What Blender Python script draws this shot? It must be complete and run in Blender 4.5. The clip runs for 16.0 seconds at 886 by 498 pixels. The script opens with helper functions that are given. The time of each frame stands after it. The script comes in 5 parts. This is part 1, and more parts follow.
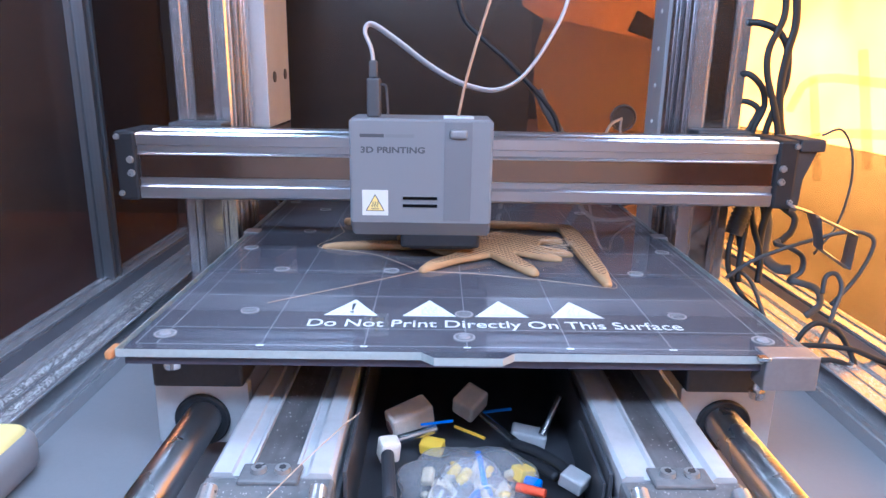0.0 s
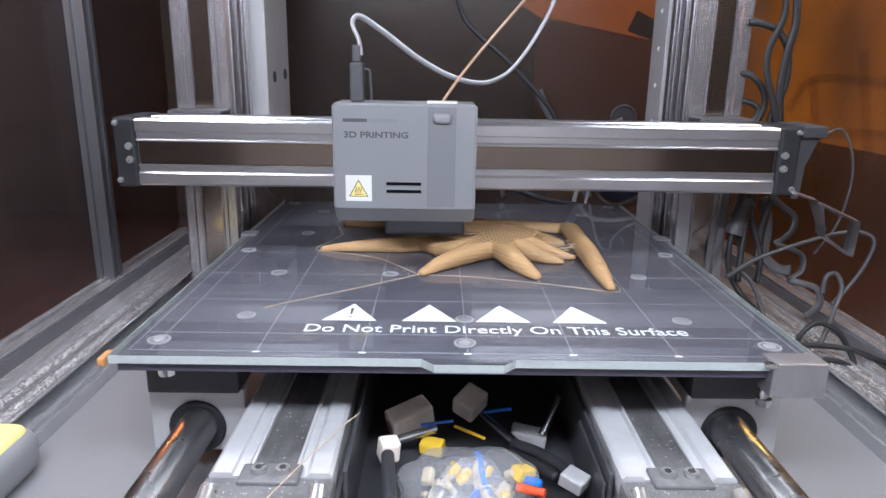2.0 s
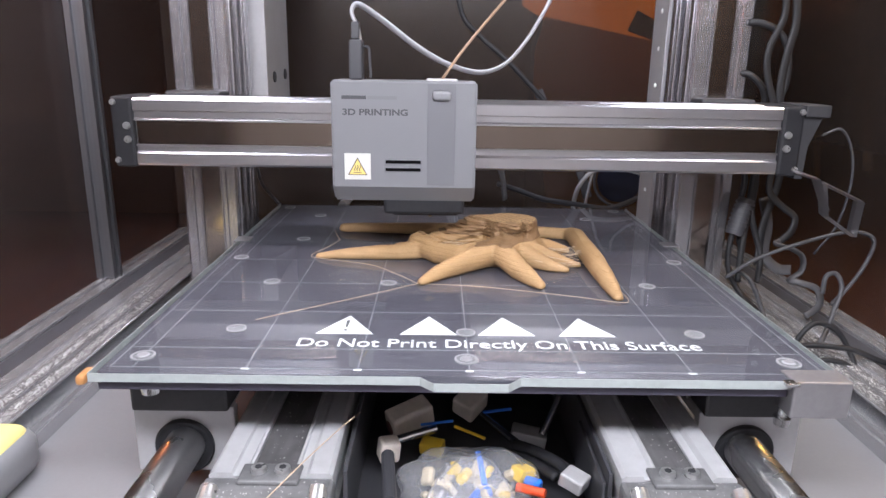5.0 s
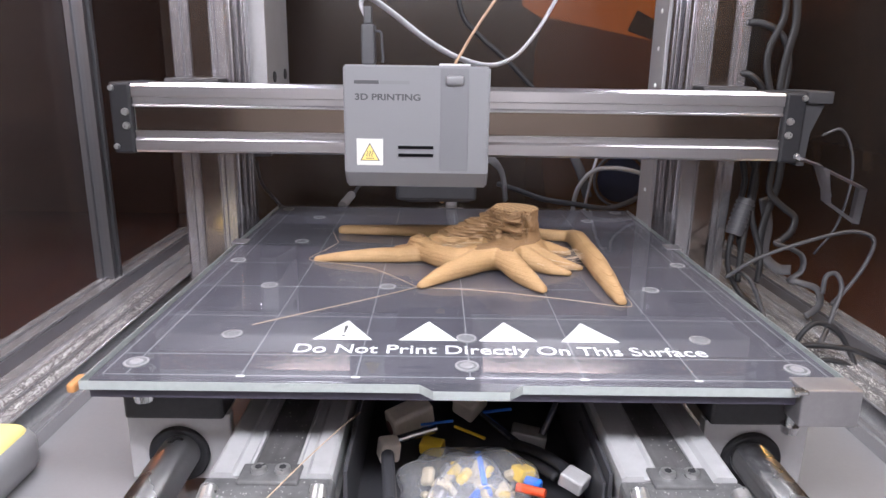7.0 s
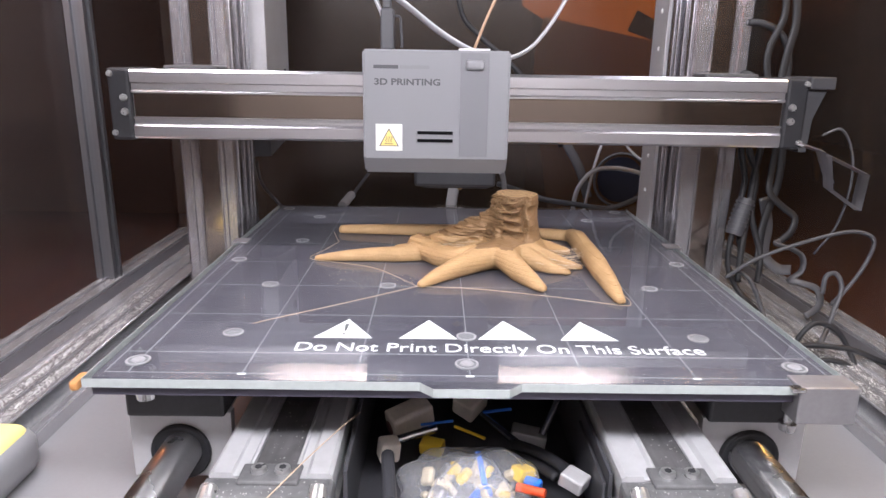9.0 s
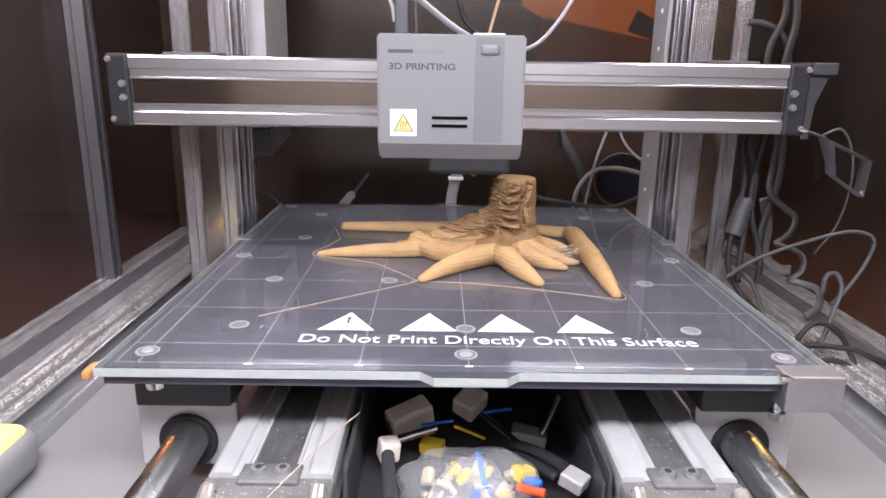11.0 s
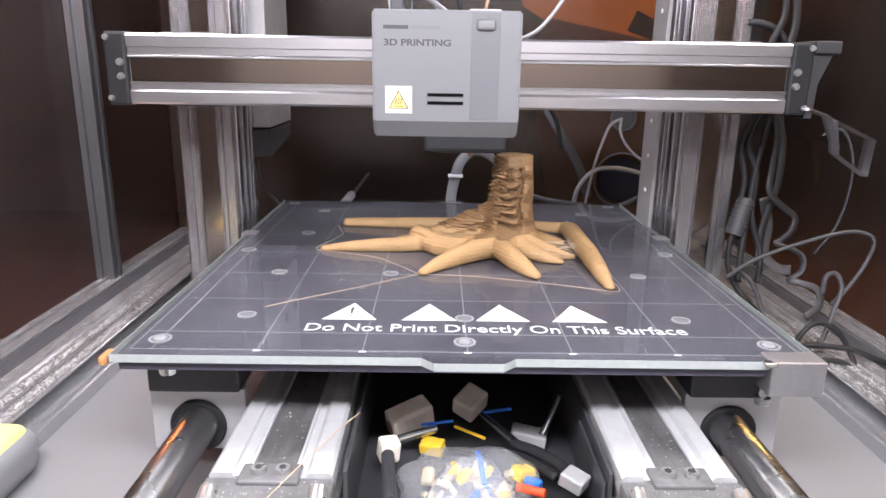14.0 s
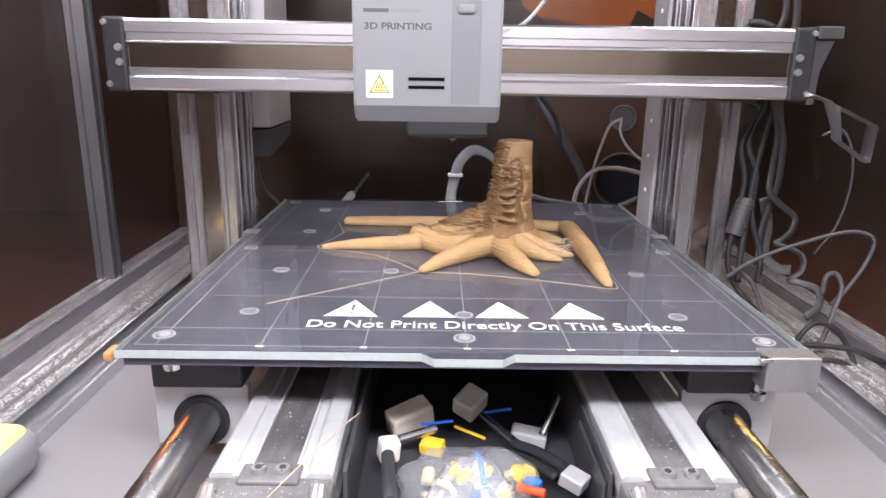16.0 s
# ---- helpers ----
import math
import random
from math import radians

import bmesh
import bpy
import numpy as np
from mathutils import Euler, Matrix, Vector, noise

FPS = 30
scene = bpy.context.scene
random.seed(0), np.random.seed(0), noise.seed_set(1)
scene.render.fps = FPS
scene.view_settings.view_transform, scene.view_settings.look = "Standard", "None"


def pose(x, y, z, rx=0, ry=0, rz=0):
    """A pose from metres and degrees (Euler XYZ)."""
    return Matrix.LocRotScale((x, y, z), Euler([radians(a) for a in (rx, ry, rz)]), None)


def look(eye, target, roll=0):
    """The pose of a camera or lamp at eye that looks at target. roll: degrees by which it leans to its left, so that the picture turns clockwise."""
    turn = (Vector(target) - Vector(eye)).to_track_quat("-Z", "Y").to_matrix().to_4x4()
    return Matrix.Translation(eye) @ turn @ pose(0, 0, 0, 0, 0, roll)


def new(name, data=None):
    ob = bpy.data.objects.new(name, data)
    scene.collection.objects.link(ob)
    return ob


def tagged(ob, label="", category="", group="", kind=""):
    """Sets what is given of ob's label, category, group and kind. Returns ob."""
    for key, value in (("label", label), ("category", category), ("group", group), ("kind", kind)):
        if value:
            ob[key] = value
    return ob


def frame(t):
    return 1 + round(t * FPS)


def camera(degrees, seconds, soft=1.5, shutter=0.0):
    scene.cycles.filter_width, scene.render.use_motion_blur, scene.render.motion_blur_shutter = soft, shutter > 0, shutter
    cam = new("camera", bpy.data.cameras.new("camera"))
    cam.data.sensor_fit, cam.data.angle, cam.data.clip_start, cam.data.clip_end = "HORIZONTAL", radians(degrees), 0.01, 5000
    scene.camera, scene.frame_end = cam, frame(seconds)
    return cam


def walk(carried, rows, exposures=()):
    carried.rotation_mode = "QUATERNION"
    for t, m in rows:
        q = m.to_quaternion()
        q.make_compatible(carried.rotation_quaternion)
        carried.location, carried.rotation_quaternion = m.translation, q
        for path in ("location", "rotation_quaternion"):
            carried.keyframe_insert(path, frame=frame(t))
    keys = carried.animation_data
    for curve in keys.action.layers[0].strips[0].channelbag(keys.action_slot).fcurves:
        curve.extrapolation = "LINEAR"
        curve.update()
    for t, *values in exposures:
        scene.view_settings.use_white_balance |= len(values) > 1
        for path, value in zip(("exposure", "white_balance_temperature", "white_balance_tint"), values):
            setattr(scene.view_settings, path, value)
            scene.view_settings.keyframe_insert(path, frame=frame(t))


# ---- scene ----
# Lengths in the builders are millimetres; part() and at() turn them into metres.
# x to the right, y away from the camera, z up; z = 0 is the top of the glass bed.
MM = 0.001
EYE = Vector((-0.01548, -0.44099, 0.13107))
AIM = Vector((0.009487, 0.964577, -0.263632))
cam = camera(66.65, 16.0, soft=1.5)
CAM_POSE = look(EYE, EYE + AIM, 0.918)
walk(cam, [(0.0, CAM_POSE), (16.0, CAM_POSE)],
     exposures=[(0.0, -0.29, 4300, 0), (0.5, -0.20, 4400, 0), (1.0, -0.14, 4750, 0), (1.5, 0.0, 5400, 2), (2.0, 0.08, 5800, 4),
                (2.5, 0.07, 6050, 6), (4.0, 0.13, 6120, 8), (7.0, 0.20, 6270, 9), (9.0, 0.32, 6350, 10), (12.0, 0.40, 6370, 9), (16.0, 0.51, 6370, 9)])


# ---- light ----
world = bpy.data.worlds.new("world")
scene.world = world
world.use_nodes = True
world.node_tree.nodes["Background"].inputs[0].default_value = (0.75, 0.78, 0.85, 1)
world.node_tree.nodes["Background"].inputs[1].default_value = 0.01


def strip_light(name, x, y, z, sx, sy, watts, aim):
    data = bpy.data.lights.new(name, "AREA")
    data.shape, data.size, data.size_y = "RECTANGLE", sx * MM, sy * MM
    data.energy, data.color = watts, (0.98, 0.95, 1.02)
    ob = new(name, data)
    ob.matrix_world = look(Vector((x, y, z)) * MM, Vector(aim) * MM)
    return ob


strip_light("led_light", 0, -430, 384, 560, 130, 7.7, (0, -120, 0))
strip_light("led_light", -255, 15, 384, 12, 640, 6.0, (-120, 15, 0))
strip_light("led_light", 255, 15, 384, 12, 640, 3.3, (120, 15, 0))


# ---- materials ----
def material(name, base, rough=0.5, metal=0.0, grain=0.0, grain_scale=400.0, bump=0.0, stain=0.0, stain_scale=30.0,
             stretch=(1, 1, 1), coat=0.0, spec=0.5, alpha_mix=None):
    m = bpy.data.materials.new(name)
    m.use_nodes = True
    nt = m.node_tree
    b = nt.nodes["Principled BSDF"]
    b.inputs["Roughness"].default_value = rough
    b.inputs["Metallic"].default_value = metal
    b.inputs["Coat Weight"].default_value = coat
    b.inputs["Specular IOR Level"].default_value = spec
    tc = nt.nodes.new("ShaderNodeTexCoord")
    mp = nt.nodes.new("ShaderNodeMapping")
    mp.inputs["Scale"].default_value = stretch
    nt.links.new(tc.outputs["Object"], mp.inputs["Vector"])
    fine = nt.nodes.new("ShaderNodeTexNoise")
    fine.inputs["Scale"].default_value, fine.inputs["Detail"].default_value = grain_scale, 4
    wide = nt.nodes.new("ShaderNodeTexNoise")
    wide.inputs["Scale"].default_value, wide.inputs["Detail"].default_value = stain_scale, 5
    nt.links.new(mp.outputs[0], fine.inputs["Vector"])
    nt.links.new(tc.outputs["Object"], wide.inputs["Vector"])
    c = nt.nodes.new("ShaderNodeMix")
    c.data_type = "RGBA"
    c.inputs["A"].default_value = tuple(v * (1 - grain) for v in base) + (1,)
    c.inputs["B"].default_value = tuple(min(1, v * (1 + grain)) for v in base) + (1,)
    nt.links.new(fine.outputs["Fac"], c.inputs["Factor"])
    d = nt.nodes.new("ShaderNodeMix")
    d.data_type = "RGBA"
    ramp = nt.nodes.new("ShaderNodeMapRange")
    ramp.inputs["From Min"].default_value, ramp.inputs["From Max"].default_value = 0.45, 0.75
    ramp.inputs["To Max"].default_value = stain
    nt.links.new(wide.outputs["Fac"], ramp.inputs["Value"])
    nt.links.new(ramp.outputs[0], d.inputs["Factor"])
    nt.links.new(c.outputs["Result"], d.inputs["A"])
    d.inputs["B"].default_value = tuple(v * 0.45 for v in base) + (1,)
    nt.links.new(d.outputs["Result"], b.inputs["Base Color"])
    rr = nt.nodes.new("ShaderNodeMapRange")
    rr.inputs["To Min"].default_value, rr.inputs["To Max"].default_value = rough * 0.8, min(1, rough * 1.25)
    nt.links.new(wide.outputs["Fac"], rr.inputs["Value"])
    nt.links.new(rr.outputs[0], b.inputs["Roughness"])
    if bump:
        bn = nt.nodes.new("ShaderNodeBump")
        bn.inputs["Strength"].default_value, bn.inputs["Distance"].default_value = bump, 0.0005
        nt.links.new(fine.outputs["Fac"], bn.inputs["Height"])
        nt.links.new(bn.outputs[0], b.inputs["Normal"])
    return m


def acrylic(name, tint, clear):
    """Dark tinted acrylic sheet: part of the light passes, the gloss follows the angle."""
    m = bpy.data.materials.new(name)
    m.use_nodes = True
    nt = m.node_tree
    b = nt.nodes["Principled BSDF"]
    out = nt.nodes["Material Output"]
    b.inputs["Base Color"].default_value = (0.055, 0.047, 0.046, 1)
    b.inputs["Roughness"].default_value = 0.2
    b.inputs["Specular IOR Level"].default_value = 0.2
    tr = nt.nodes.new("ShaderNodeBsdfTransparent")
    tr.inputs[0].default_value = (*tint, 1)
    gl = nt.nodes.new("ShaderNodeBsdfGlossy")
    gl.inputs["Roughness"].default_value = 0.16
    gl.inputs["Color"].default_value = (0.4, 0.4, 0.4, 1)
    mix = nt.nodes.new("ShaderNodeMixShader")
    mix.inputs[0].default_value = clear
    lw = nt.nodes.new("ShaderNodeLayerWeight")
    lw.inputs[0].default_value = 0.5
    pw = nt.nodes.new("ShaderNodeMath")
    pw.operation = "POWER"
    pw.inputs[1].default_value = 5.0
    nt.links.new(lw.outputs["Facing"], pw.inputs[0])
    ma = nt.nodes.new("ShaderNodeMath")
    ma.operation = "MULTIPLY_ADD"
    ma.inputs[1].default_value, ma.inputs[2].default_value = 0.45, 0.03
    nt.links.new(pw.outputs[0], ma.inputs[0])
    mix2 = nt.nodes.new("ShaderNodeMixShader")
    nt.links.new(b.outputs[0], mix.inputs[1])
    nt.links.new(tr.outputs[0], mix.inputs[2])
    nt.links.new(ma.outputs[0], mix2.inputs[0])
    nt.links.new(mix.outputs[0], mix2.inputs[1])
    nt.links.new(gl.outputs[0], mix2.inputs[2])
    nt.links.new(mix2.outputs[0], out.inputs[0])
    return m


def clear_glass(name, tint=(0.93, 0.97, 0.96), rough=0.02, gloss=0.9, dust=0.0):
    """Clear pane: see-through, with a gloss that grows towards the edge-on view."""
    m = bpy.data.materials.new(name)
    m.use_nodes = True
    nt = m.node_tree
    out = nt.nodes["Material Output"]
    tr = nt.nodes.new("ShaderNodeBsdfTransparent")
    tr.inputs[0].default_value = (*tint, 1)
    gl = nt.nodes.new("ShaderNodeBsdfGlossy")
    gl.inputs["Roughness"].default_value = rough
    lw = nt.nodes.new("ShaderNodeLayerWeight")
    lw.inputs[0].default_value = 0.5
    pw = nt.nodes.new("ShaderNodeMath")
    pw.operation = "POWER"
    pw.inputs[1].default_value = 5.0
    nt.links.new(lw.outputs["Facing"], pw.inputs[0])
    ma = nt.nodes.new("ShaderNodeMath")
    ma.operation = "MULTIPLY_ADD"
    ma.inputs[1].default_value, ma.inputs[2].default_value = gloss, 0.04
    nt.links.new(pw.outputs[0], ma.inputs[0])
    mix = nt.nodes.new("ShaderNodeMixShader")
    nt.links.new(ma.outputs[0], mix.inputs[0])
    nt.links.new(tr.outputs[0], mix.inputs[1])
    nt.links.new(gl.outputs[0], mix.inputs[2])
    nt.links.new(mix.outputs[0], out.inputs[0])
    if dust:
        tc = nt.nodes.new("ShaderNodeTexCoord")
        mp = nt.nodes.new("ShaderNodeMapping")
        mp.inputs["Scale"].default_value = (1.0, 0.25, 1.0)
        nz = nt.nodes.new("ShaderNodeTexNoise")
        nz.inputs["Scale"].default_value, nz.inputs["Detail"].default_value = 38.0, 6
        nt.links.new(tc.outputs["Object"], mp.inputs["Vector"])
        nt.links.new(mp.outputs[0], nz.inputs["Vector"])
        mr = nt.nodes.new("ShaderNodeMapRange")
        mr.inputs["From Min"].default_value, mr.inputs["From Max"].default_value = 0.35, 0.75
        mr.inputs["To Min"].default_value, mr.inputs["To Max"].default_value = dust * 0.3, dust
        nt.links.new(nz.outputs["Fac"], mr.inputs["Value"])
        df = nt.nodes.new("ShaderNodeBsdfDiffuse")
        df.inputs[0].default_value = (0.7, 0.7, 0.72, 1)
        top = nt.nodes.new("ShaderNodeMixShader")
        nt.links.new(mr.outputs[0], top.inputs[0])
        nt.links.new(mix.outputs[0], top.inputs[1])
        nt.links.new(df.outputs[0], top.inputs[2])
        nt.links.new(top.outputs[0], out.inputs[0])
        rg = nt.nodes.new("ShaderNodeMapRange")
        rg.inputs["To Min"].default_value, rg.inputs["To Max"].default_value = rough * 0.5, rough * 2.5
        nt.links.new(nz.outputs["Fac"], rg.inputs["Value"])
        nt.links.new(rg.outputs[0], gl.inputs["Roughness"])
    return m


def see_through(name, tint):
    m = bpy.data.materials.new(name)
    m.use_nodes = True
    nt = m.node_tree
    tr = nt.nodes.new("ShaderNodeBsdfTransparent")
    tr.inputs[0].default_value = (*tint, 1)
    nt.links.new(tr.outputs[0], nt.nodes["Material Output"].inputs[0])
    return m


def thin_card(name, base):
    """Card that lets some light through from behind."""
    m = material(name, base, 0.7, grain=0.08, grain_scale=200, stain=0.15, stain_scale=10)
    nt = m.node_tree
    top = nt.nodes["Material Output"].inputs[0].links[0].from_socket
    tl = nt.nodes.new("ShaderNodeBsdfTranslucent")
    tl.inputs[0].default_value = (*base, 1)
    mix = nt.nodes.new("ShaderNodeMixShader")
    mix.inputs[0].default_value = 0.85
    nt.links.new(top, mix.inputs[1])
    nt.links.new(tl.outputs[0], mix.inputs[2])
    nt.links.new(mix.outputs[0], nt.nodes["Material Output"].inputs[0])
    return m


def bag_film(name):
    """Hazy thin film: mostly clear, a little milky, with a soft gloss."""
    m = clear_glass(name, (0.95, 0.95, 0.96), 0.3, 0.3)
    nt = m.node_tree
    top = nt.nodes["Material Output"].inputs[0].links[0].from_socket
    milk = nt.nodes.new("ShaderNodeBsdfTranslucent")
    milk.inputs[0].default_value = (0.85, 0.86, 0.9, 1)
    dif = nt.nodes.new("ShaderNodeBsdfDiffuse")
    dif.inputs[0].default_value = (0.8, 0.82, 0.86, 1)
    both = nt.nodes.new("ShaderNodeAddShader")
    nt.links.new(milk.outputs[0], both.inputs[0])
    nt.links.new(dif.outputs[0], both.inputs[1])
    mix = nt.nodes.new("ShaderNodeMixShader")
    mix.inputs[0].default_value = 0.105
    nt.links.new(top, mix.inputs[1])
    nt.links.new(both.outputs[0], mix.inputs[2])
    nt.links.new(mix.outputs[0], nt.nodes["Material Output"].inputs[0])
    return m


def glow(name, colour, strength):
    m = bpy.data.materials.new(name)
    m.use_nodes = True
    b = m.node_tree.nodes["Principled BSDF"]
    b.inputs["Base Color"].default_value = (*colour, 1)
    b.inputs["Emission Color"].default_value = (*colour, 1)
    b.inputs["Emission Strength"].default_value = strength
    return m


def sky_glow(name):
    """Evening sky: bright towards its lower end, dark above."""
    m = bpy.data.materials.new(name)
    m.use_nodes = True
    nt = m.node_tree
    b = nt.nodes["Principled BSDF"]
    b.inputs["Base Color"].default_value = (0, 0, 0, 1)
    b.inputs["Specular IOR Level"].default_value = 0
    tc = nt.nodes.new("ShaderNodeTexCoord")
    sp = nt.nodes.new("ShaderNodeSeparateXYZ")
    nt.links.new(tc.outputs["Object"], sp.inputs[0])
    rp = nt.nodes.new("ShaderNodeValToRGB")
    mr = nt.nodes.new("ShaderNodeMapRange")
    mr.inputs["From Min"].default_value, mr.inputs["From Max"].default_value = -3.5, 3.5
    nt.links.new(sp.outputs["Z"], mr.inputs["Value"])
    nt.links.new(mr.outputs[0], rp.inputs[0])
    e = rp.color_ramp.elements
    e[0].position, e[0].color = 0.0, (1.0, 0.62, 0.28, 1)
    e[1].position, e[1].color = 1.0, (0.0, 0.0, 0.0, 1)
    for at_, col in ((0.19, (1.0, 0.62, 0.28, 1)), (0.27, (0.40, 0.21, 0.05, 1)), (0.37, (0.13, 0.062, 0.012, 1)), (0.515, (0.075, 0.036, 0.007, 1)),
                     (0.60, (0.013, 0.0066, 0.0017, 1)), (0.725, (0.012, 0.006, 0.0016, 1)), (0.80, (0.0, 0.0, 0.0, 1))):
        k = e.new(at_)
        k.color = col
    nz = nt.nodes.new("ShaderNodeTexNoise")
    nz.inputs["Scale"].default_value = 2.5
    nt.links.new(tc.outputs["Object"], nz.inputs["Vector"])
    mul = nt.nodes.new("ShaderNodeMath")
    mul.operation = "MULTIPLY"
    mul.inputs[1].default_value = 62.0
    nt.links.new(nz.outputs["Fac"], mul.inputs[0])
    nt.links.new(rp.outputs[0], b.inputs["Emission Color"])
    nt.links.new(mul.outputs[0], b.inputs["Emission Strength"])
    return m


def print_material(name, lattice, base=(0.39, 0.245, 0.115)):
    """Wood-filled filament: layer lines by height; the cut top shows a crossed infill."""
    m = material(name, base, 0.6, grain=0.16, grain_scale=900, stain=0.25, stain_scale=55)
    nt = m.node_tree
    b = nt.nodes["Principled BSDF"]
    tc = [n for n in nt.nodes if n.type == "TEX_COORD"][0]
    wave = nt.nodes.new("ShaderNodeTexWave")
    wave.bands_direction = "Z"
    wave.inputs["Scale"].default_value = 420
    wave.inputs["Distortion"].default_value = 0.6
    nt.links.new(tc.outputs["Object"], wave.inputs["Vector"])
    height = wave.outputs["Fac"]
    if lattice:
        waves = []
        for turn in (45, -45):
            mp = nt.nodes.new("ShaderNodeMapping")
            mp.inputs["Rotation"].default_value = (0, 0, radians(turn))
            w = nt.nodes.new("ShaderNodeTexWave")
            w.bands_direction = "X"
            w.inputs["Scale"].default_value = 88
            nt.links.new(tc.outputs["Object"], mp.inputs["Vector"])
            nt.links.new(mp.outputs[0], w.inputs["Vector"])
            waves.append(w)
        mx = nt.nodes.new("ShaderNodeMath")
        mx.operation = "MAXIMUM"
        nt.links.new(waves[0].outputs["Fac"], mx.inputs[0])
        nt.links.new(waves[1].outputs["Fac"], mx.inputs[1])
        ramp = nt.nodes.new("ShaderNodeMapRange")
        ramp.inputs["From Min"].default_value, ramp.inputs["From Max"].default_value = 0.74, 0.88
        nt.links.new(mx.outputs[0], ramp.inputs["Value"])
        c = nt.nodes.new("ShaderNodeMix")
        c.data_type = "RGBA"
        c.inputs["A"].default_value = (0.10, 0.055, 0.025, 1)
        c.inputs["B"].default_value = (0.52, 0.34, 0.17, 1)
        nt.links.new(ramp.outputs[0], c.inputs["Factor"])
        nt.links.new(c.outputs["Result"], b.inputs["Base Color"])
        height = ramp.outputs[0]
    bn = nt.nodes.new("ShaderNodeBump")
    bn.inputs["Strength"].default_value, bn.inputs["Distance"].default_value = 0.4, 0.0003 if not lattice else 0.0001
    nt.links.new(height, bn.inputs["Height"])
    nt.links.new(bn.outputs[0], b.inputs["Normal"])
    return m


ALU = material("anodised_aluminium", (0.52, 0.51, 0.535), 0.24, 0.9, grain=0.04, grain_scale=200, stain=0.05, stain_scale=9, stretch=(1, 1, 0.012))
ALU_DARK = material("dark_grey_aluminium", (0.20, 0.20, 0.215), 0.42, 0.8, grain=0.12, grain_scale=260, stain=0.15, stain_scale=12, stretch=(1, 1, 0.012))
ALU_X = material("anodised_aluminium_beam", (0.50, 0.49, 0.51), 0.31, 0.95, grain=0.08, grain_scale=260, stain=0.05, stain_scale=9, stretch=(0.012, 1, 1))
ALU_Y = material("aluminium_rail", (0.62, 0.62, 0.635), 0.24, 0.74, grain=0.06, grain_scale=200, stain=0.05, stain_scale=14, stretch=(1, 0.02, 1))
SLOT_GREY = material("dark_grey_channel_fill", (0.09, 0.09, 0.10), 0.4, 0.3, grain=0.1, grain_scale=200, stretch=(1, 0.03, 1))
BAND = material("polished_steel_band", (0.40, 0.345, 0.31), 0.13, 1.0, grain=0.05, grain_scale=40, stain=0.0, stretch=(1, 1, 1))
WHITE_ALU = material("bright_milled_aluminium", (0.56, 0.56, 0.575), 0.45, 0.3, grain=0.06, grain_scale=300, stain=0.18, stain_scale=90)
SCREW = material("bright_zinc_screw", (0.42, 0.42, 0.42), 0.28, 0.7, grain=0.1, stain=0.2, stain_scale=300)
STEEL = material("steel", (0.6, 0.6, 0.6), 0.22, 1.0, grain=0.1)
CHROME = material("polished_rod_steel", (0.46, 0.46, 0.47), 0.27, 1.0, grain=0.05)
BLACK = material("black_plastic", (0.020, 0.020, 0.023), 0.5, grain=0.2, bump=0.1, spec=0.3)
MATT_BLACK = material("matt_black_metal", (0.034, 0.034, 0.038), 0.6, grain=0.2, stain=0.2)
HEAD_GREY = material("grey_moulded_shell", (0.19, 0.19, 0.203), 0.42, grain=0.04, grain_scale=2500, bump=0.05)
HEAD_STRIP = material("grey_shell_strip", (0.155, 0.155, 0.168), 0.38, grain=0.04, grain_scale=2500)
VENT_BLACK = material("deep_black_slot", (0.004, 0.004, 0.005), 0.9, spec=0.05)
DARK_GREY = material("dark_grey_plastic", (0.055, 0.055, 0.062), 0.45, grain=0.1)
PRINT_DARK = material("dark_grey_lettering", (0.06, 0.06, 0.066), 0.5)
FAINT = material("faint_grey_mark", (0.17, 0.17, 0.18), 0.5)
FAINT_MARK = material("pale_grey_mark", (0.55, 0.55, 0.56), 0.5)
WHITE = material("white_print", (0.85, 0.85, 0.86), 0.5, grain=0.03)
LINE = material("thin_grey_print", (0.25, 0.25, 0.275), 0.5, grain=0.1)
RIM = material("pale_rim", (0.27, 0.27, 0.285), 0.45, grain=0.2, grain_scale=700)
PLUG = material("pale_plug", (0.20, 0.20, 0.215), 0.5, grain=0.2, grain_scale=700)
LABEL_WHITE = material("white_label", (0.62, 0.61, 0.58), 0.5)
LABEL_YELLOW = material("yellow_label", (0.80, 0.62, 0.20), 0.5)
BED = material("dark_heated_bed", (0.052, 0.048, 0.070), 0.45, grain=0.25, grain_scale=200, stain=0.3, stain_scale=18)
GLASS = clear_glass("bed_glass", rough=0.012, dust=0.055)
GLASS_BODY = see_through("bed_glass_body", (0.97, 0.99, 0.985))
GLASS_EDGE = material("ground_glass_edge", (0.34, 0.37, 0.365), 0.4, grain=0.15, grain_scale=300)
FLOOR = material("grey_floor_sheet", (0.235, 0.23, 0.24), 0.42, grain=0.05, grain_scale=500, stain=0.12, stain_scale=12)
AMBER = acrylic("tinted_acrylic", (0.90, 0.50, 0.25), 0.45)
AMBER_BACK = acrylic("tinted_acrylic_back", (0.94, 0.70, 0.40), 0.48)
AMBER_CLEAR = acrylic("tinted_acrylic_side", (0.97, 0.72, 0.36), 0.62)
FRONT_BOUNCE = material("greyish_brown_bounce", (0.36, 0.33, 0.31), 0.5, grain=0.04, stain=0.1, stain_scale=8)
DULL_STEEL = material("dull_steel", (0.36, 0.35, 0.36), 0.4, 0.8, grain=0.1, stain=0.3, stain_scale=60)
GALV = material("light_grey_sheet_metal", (0.46, 0.455, 0.465), 0.45, 0.3, grain=0.06, stain=0.1)
CABLE_GREY = material("grey_cable_sleeve", (0.055, 0.055, 0.06), 0.5, grain=0.1)
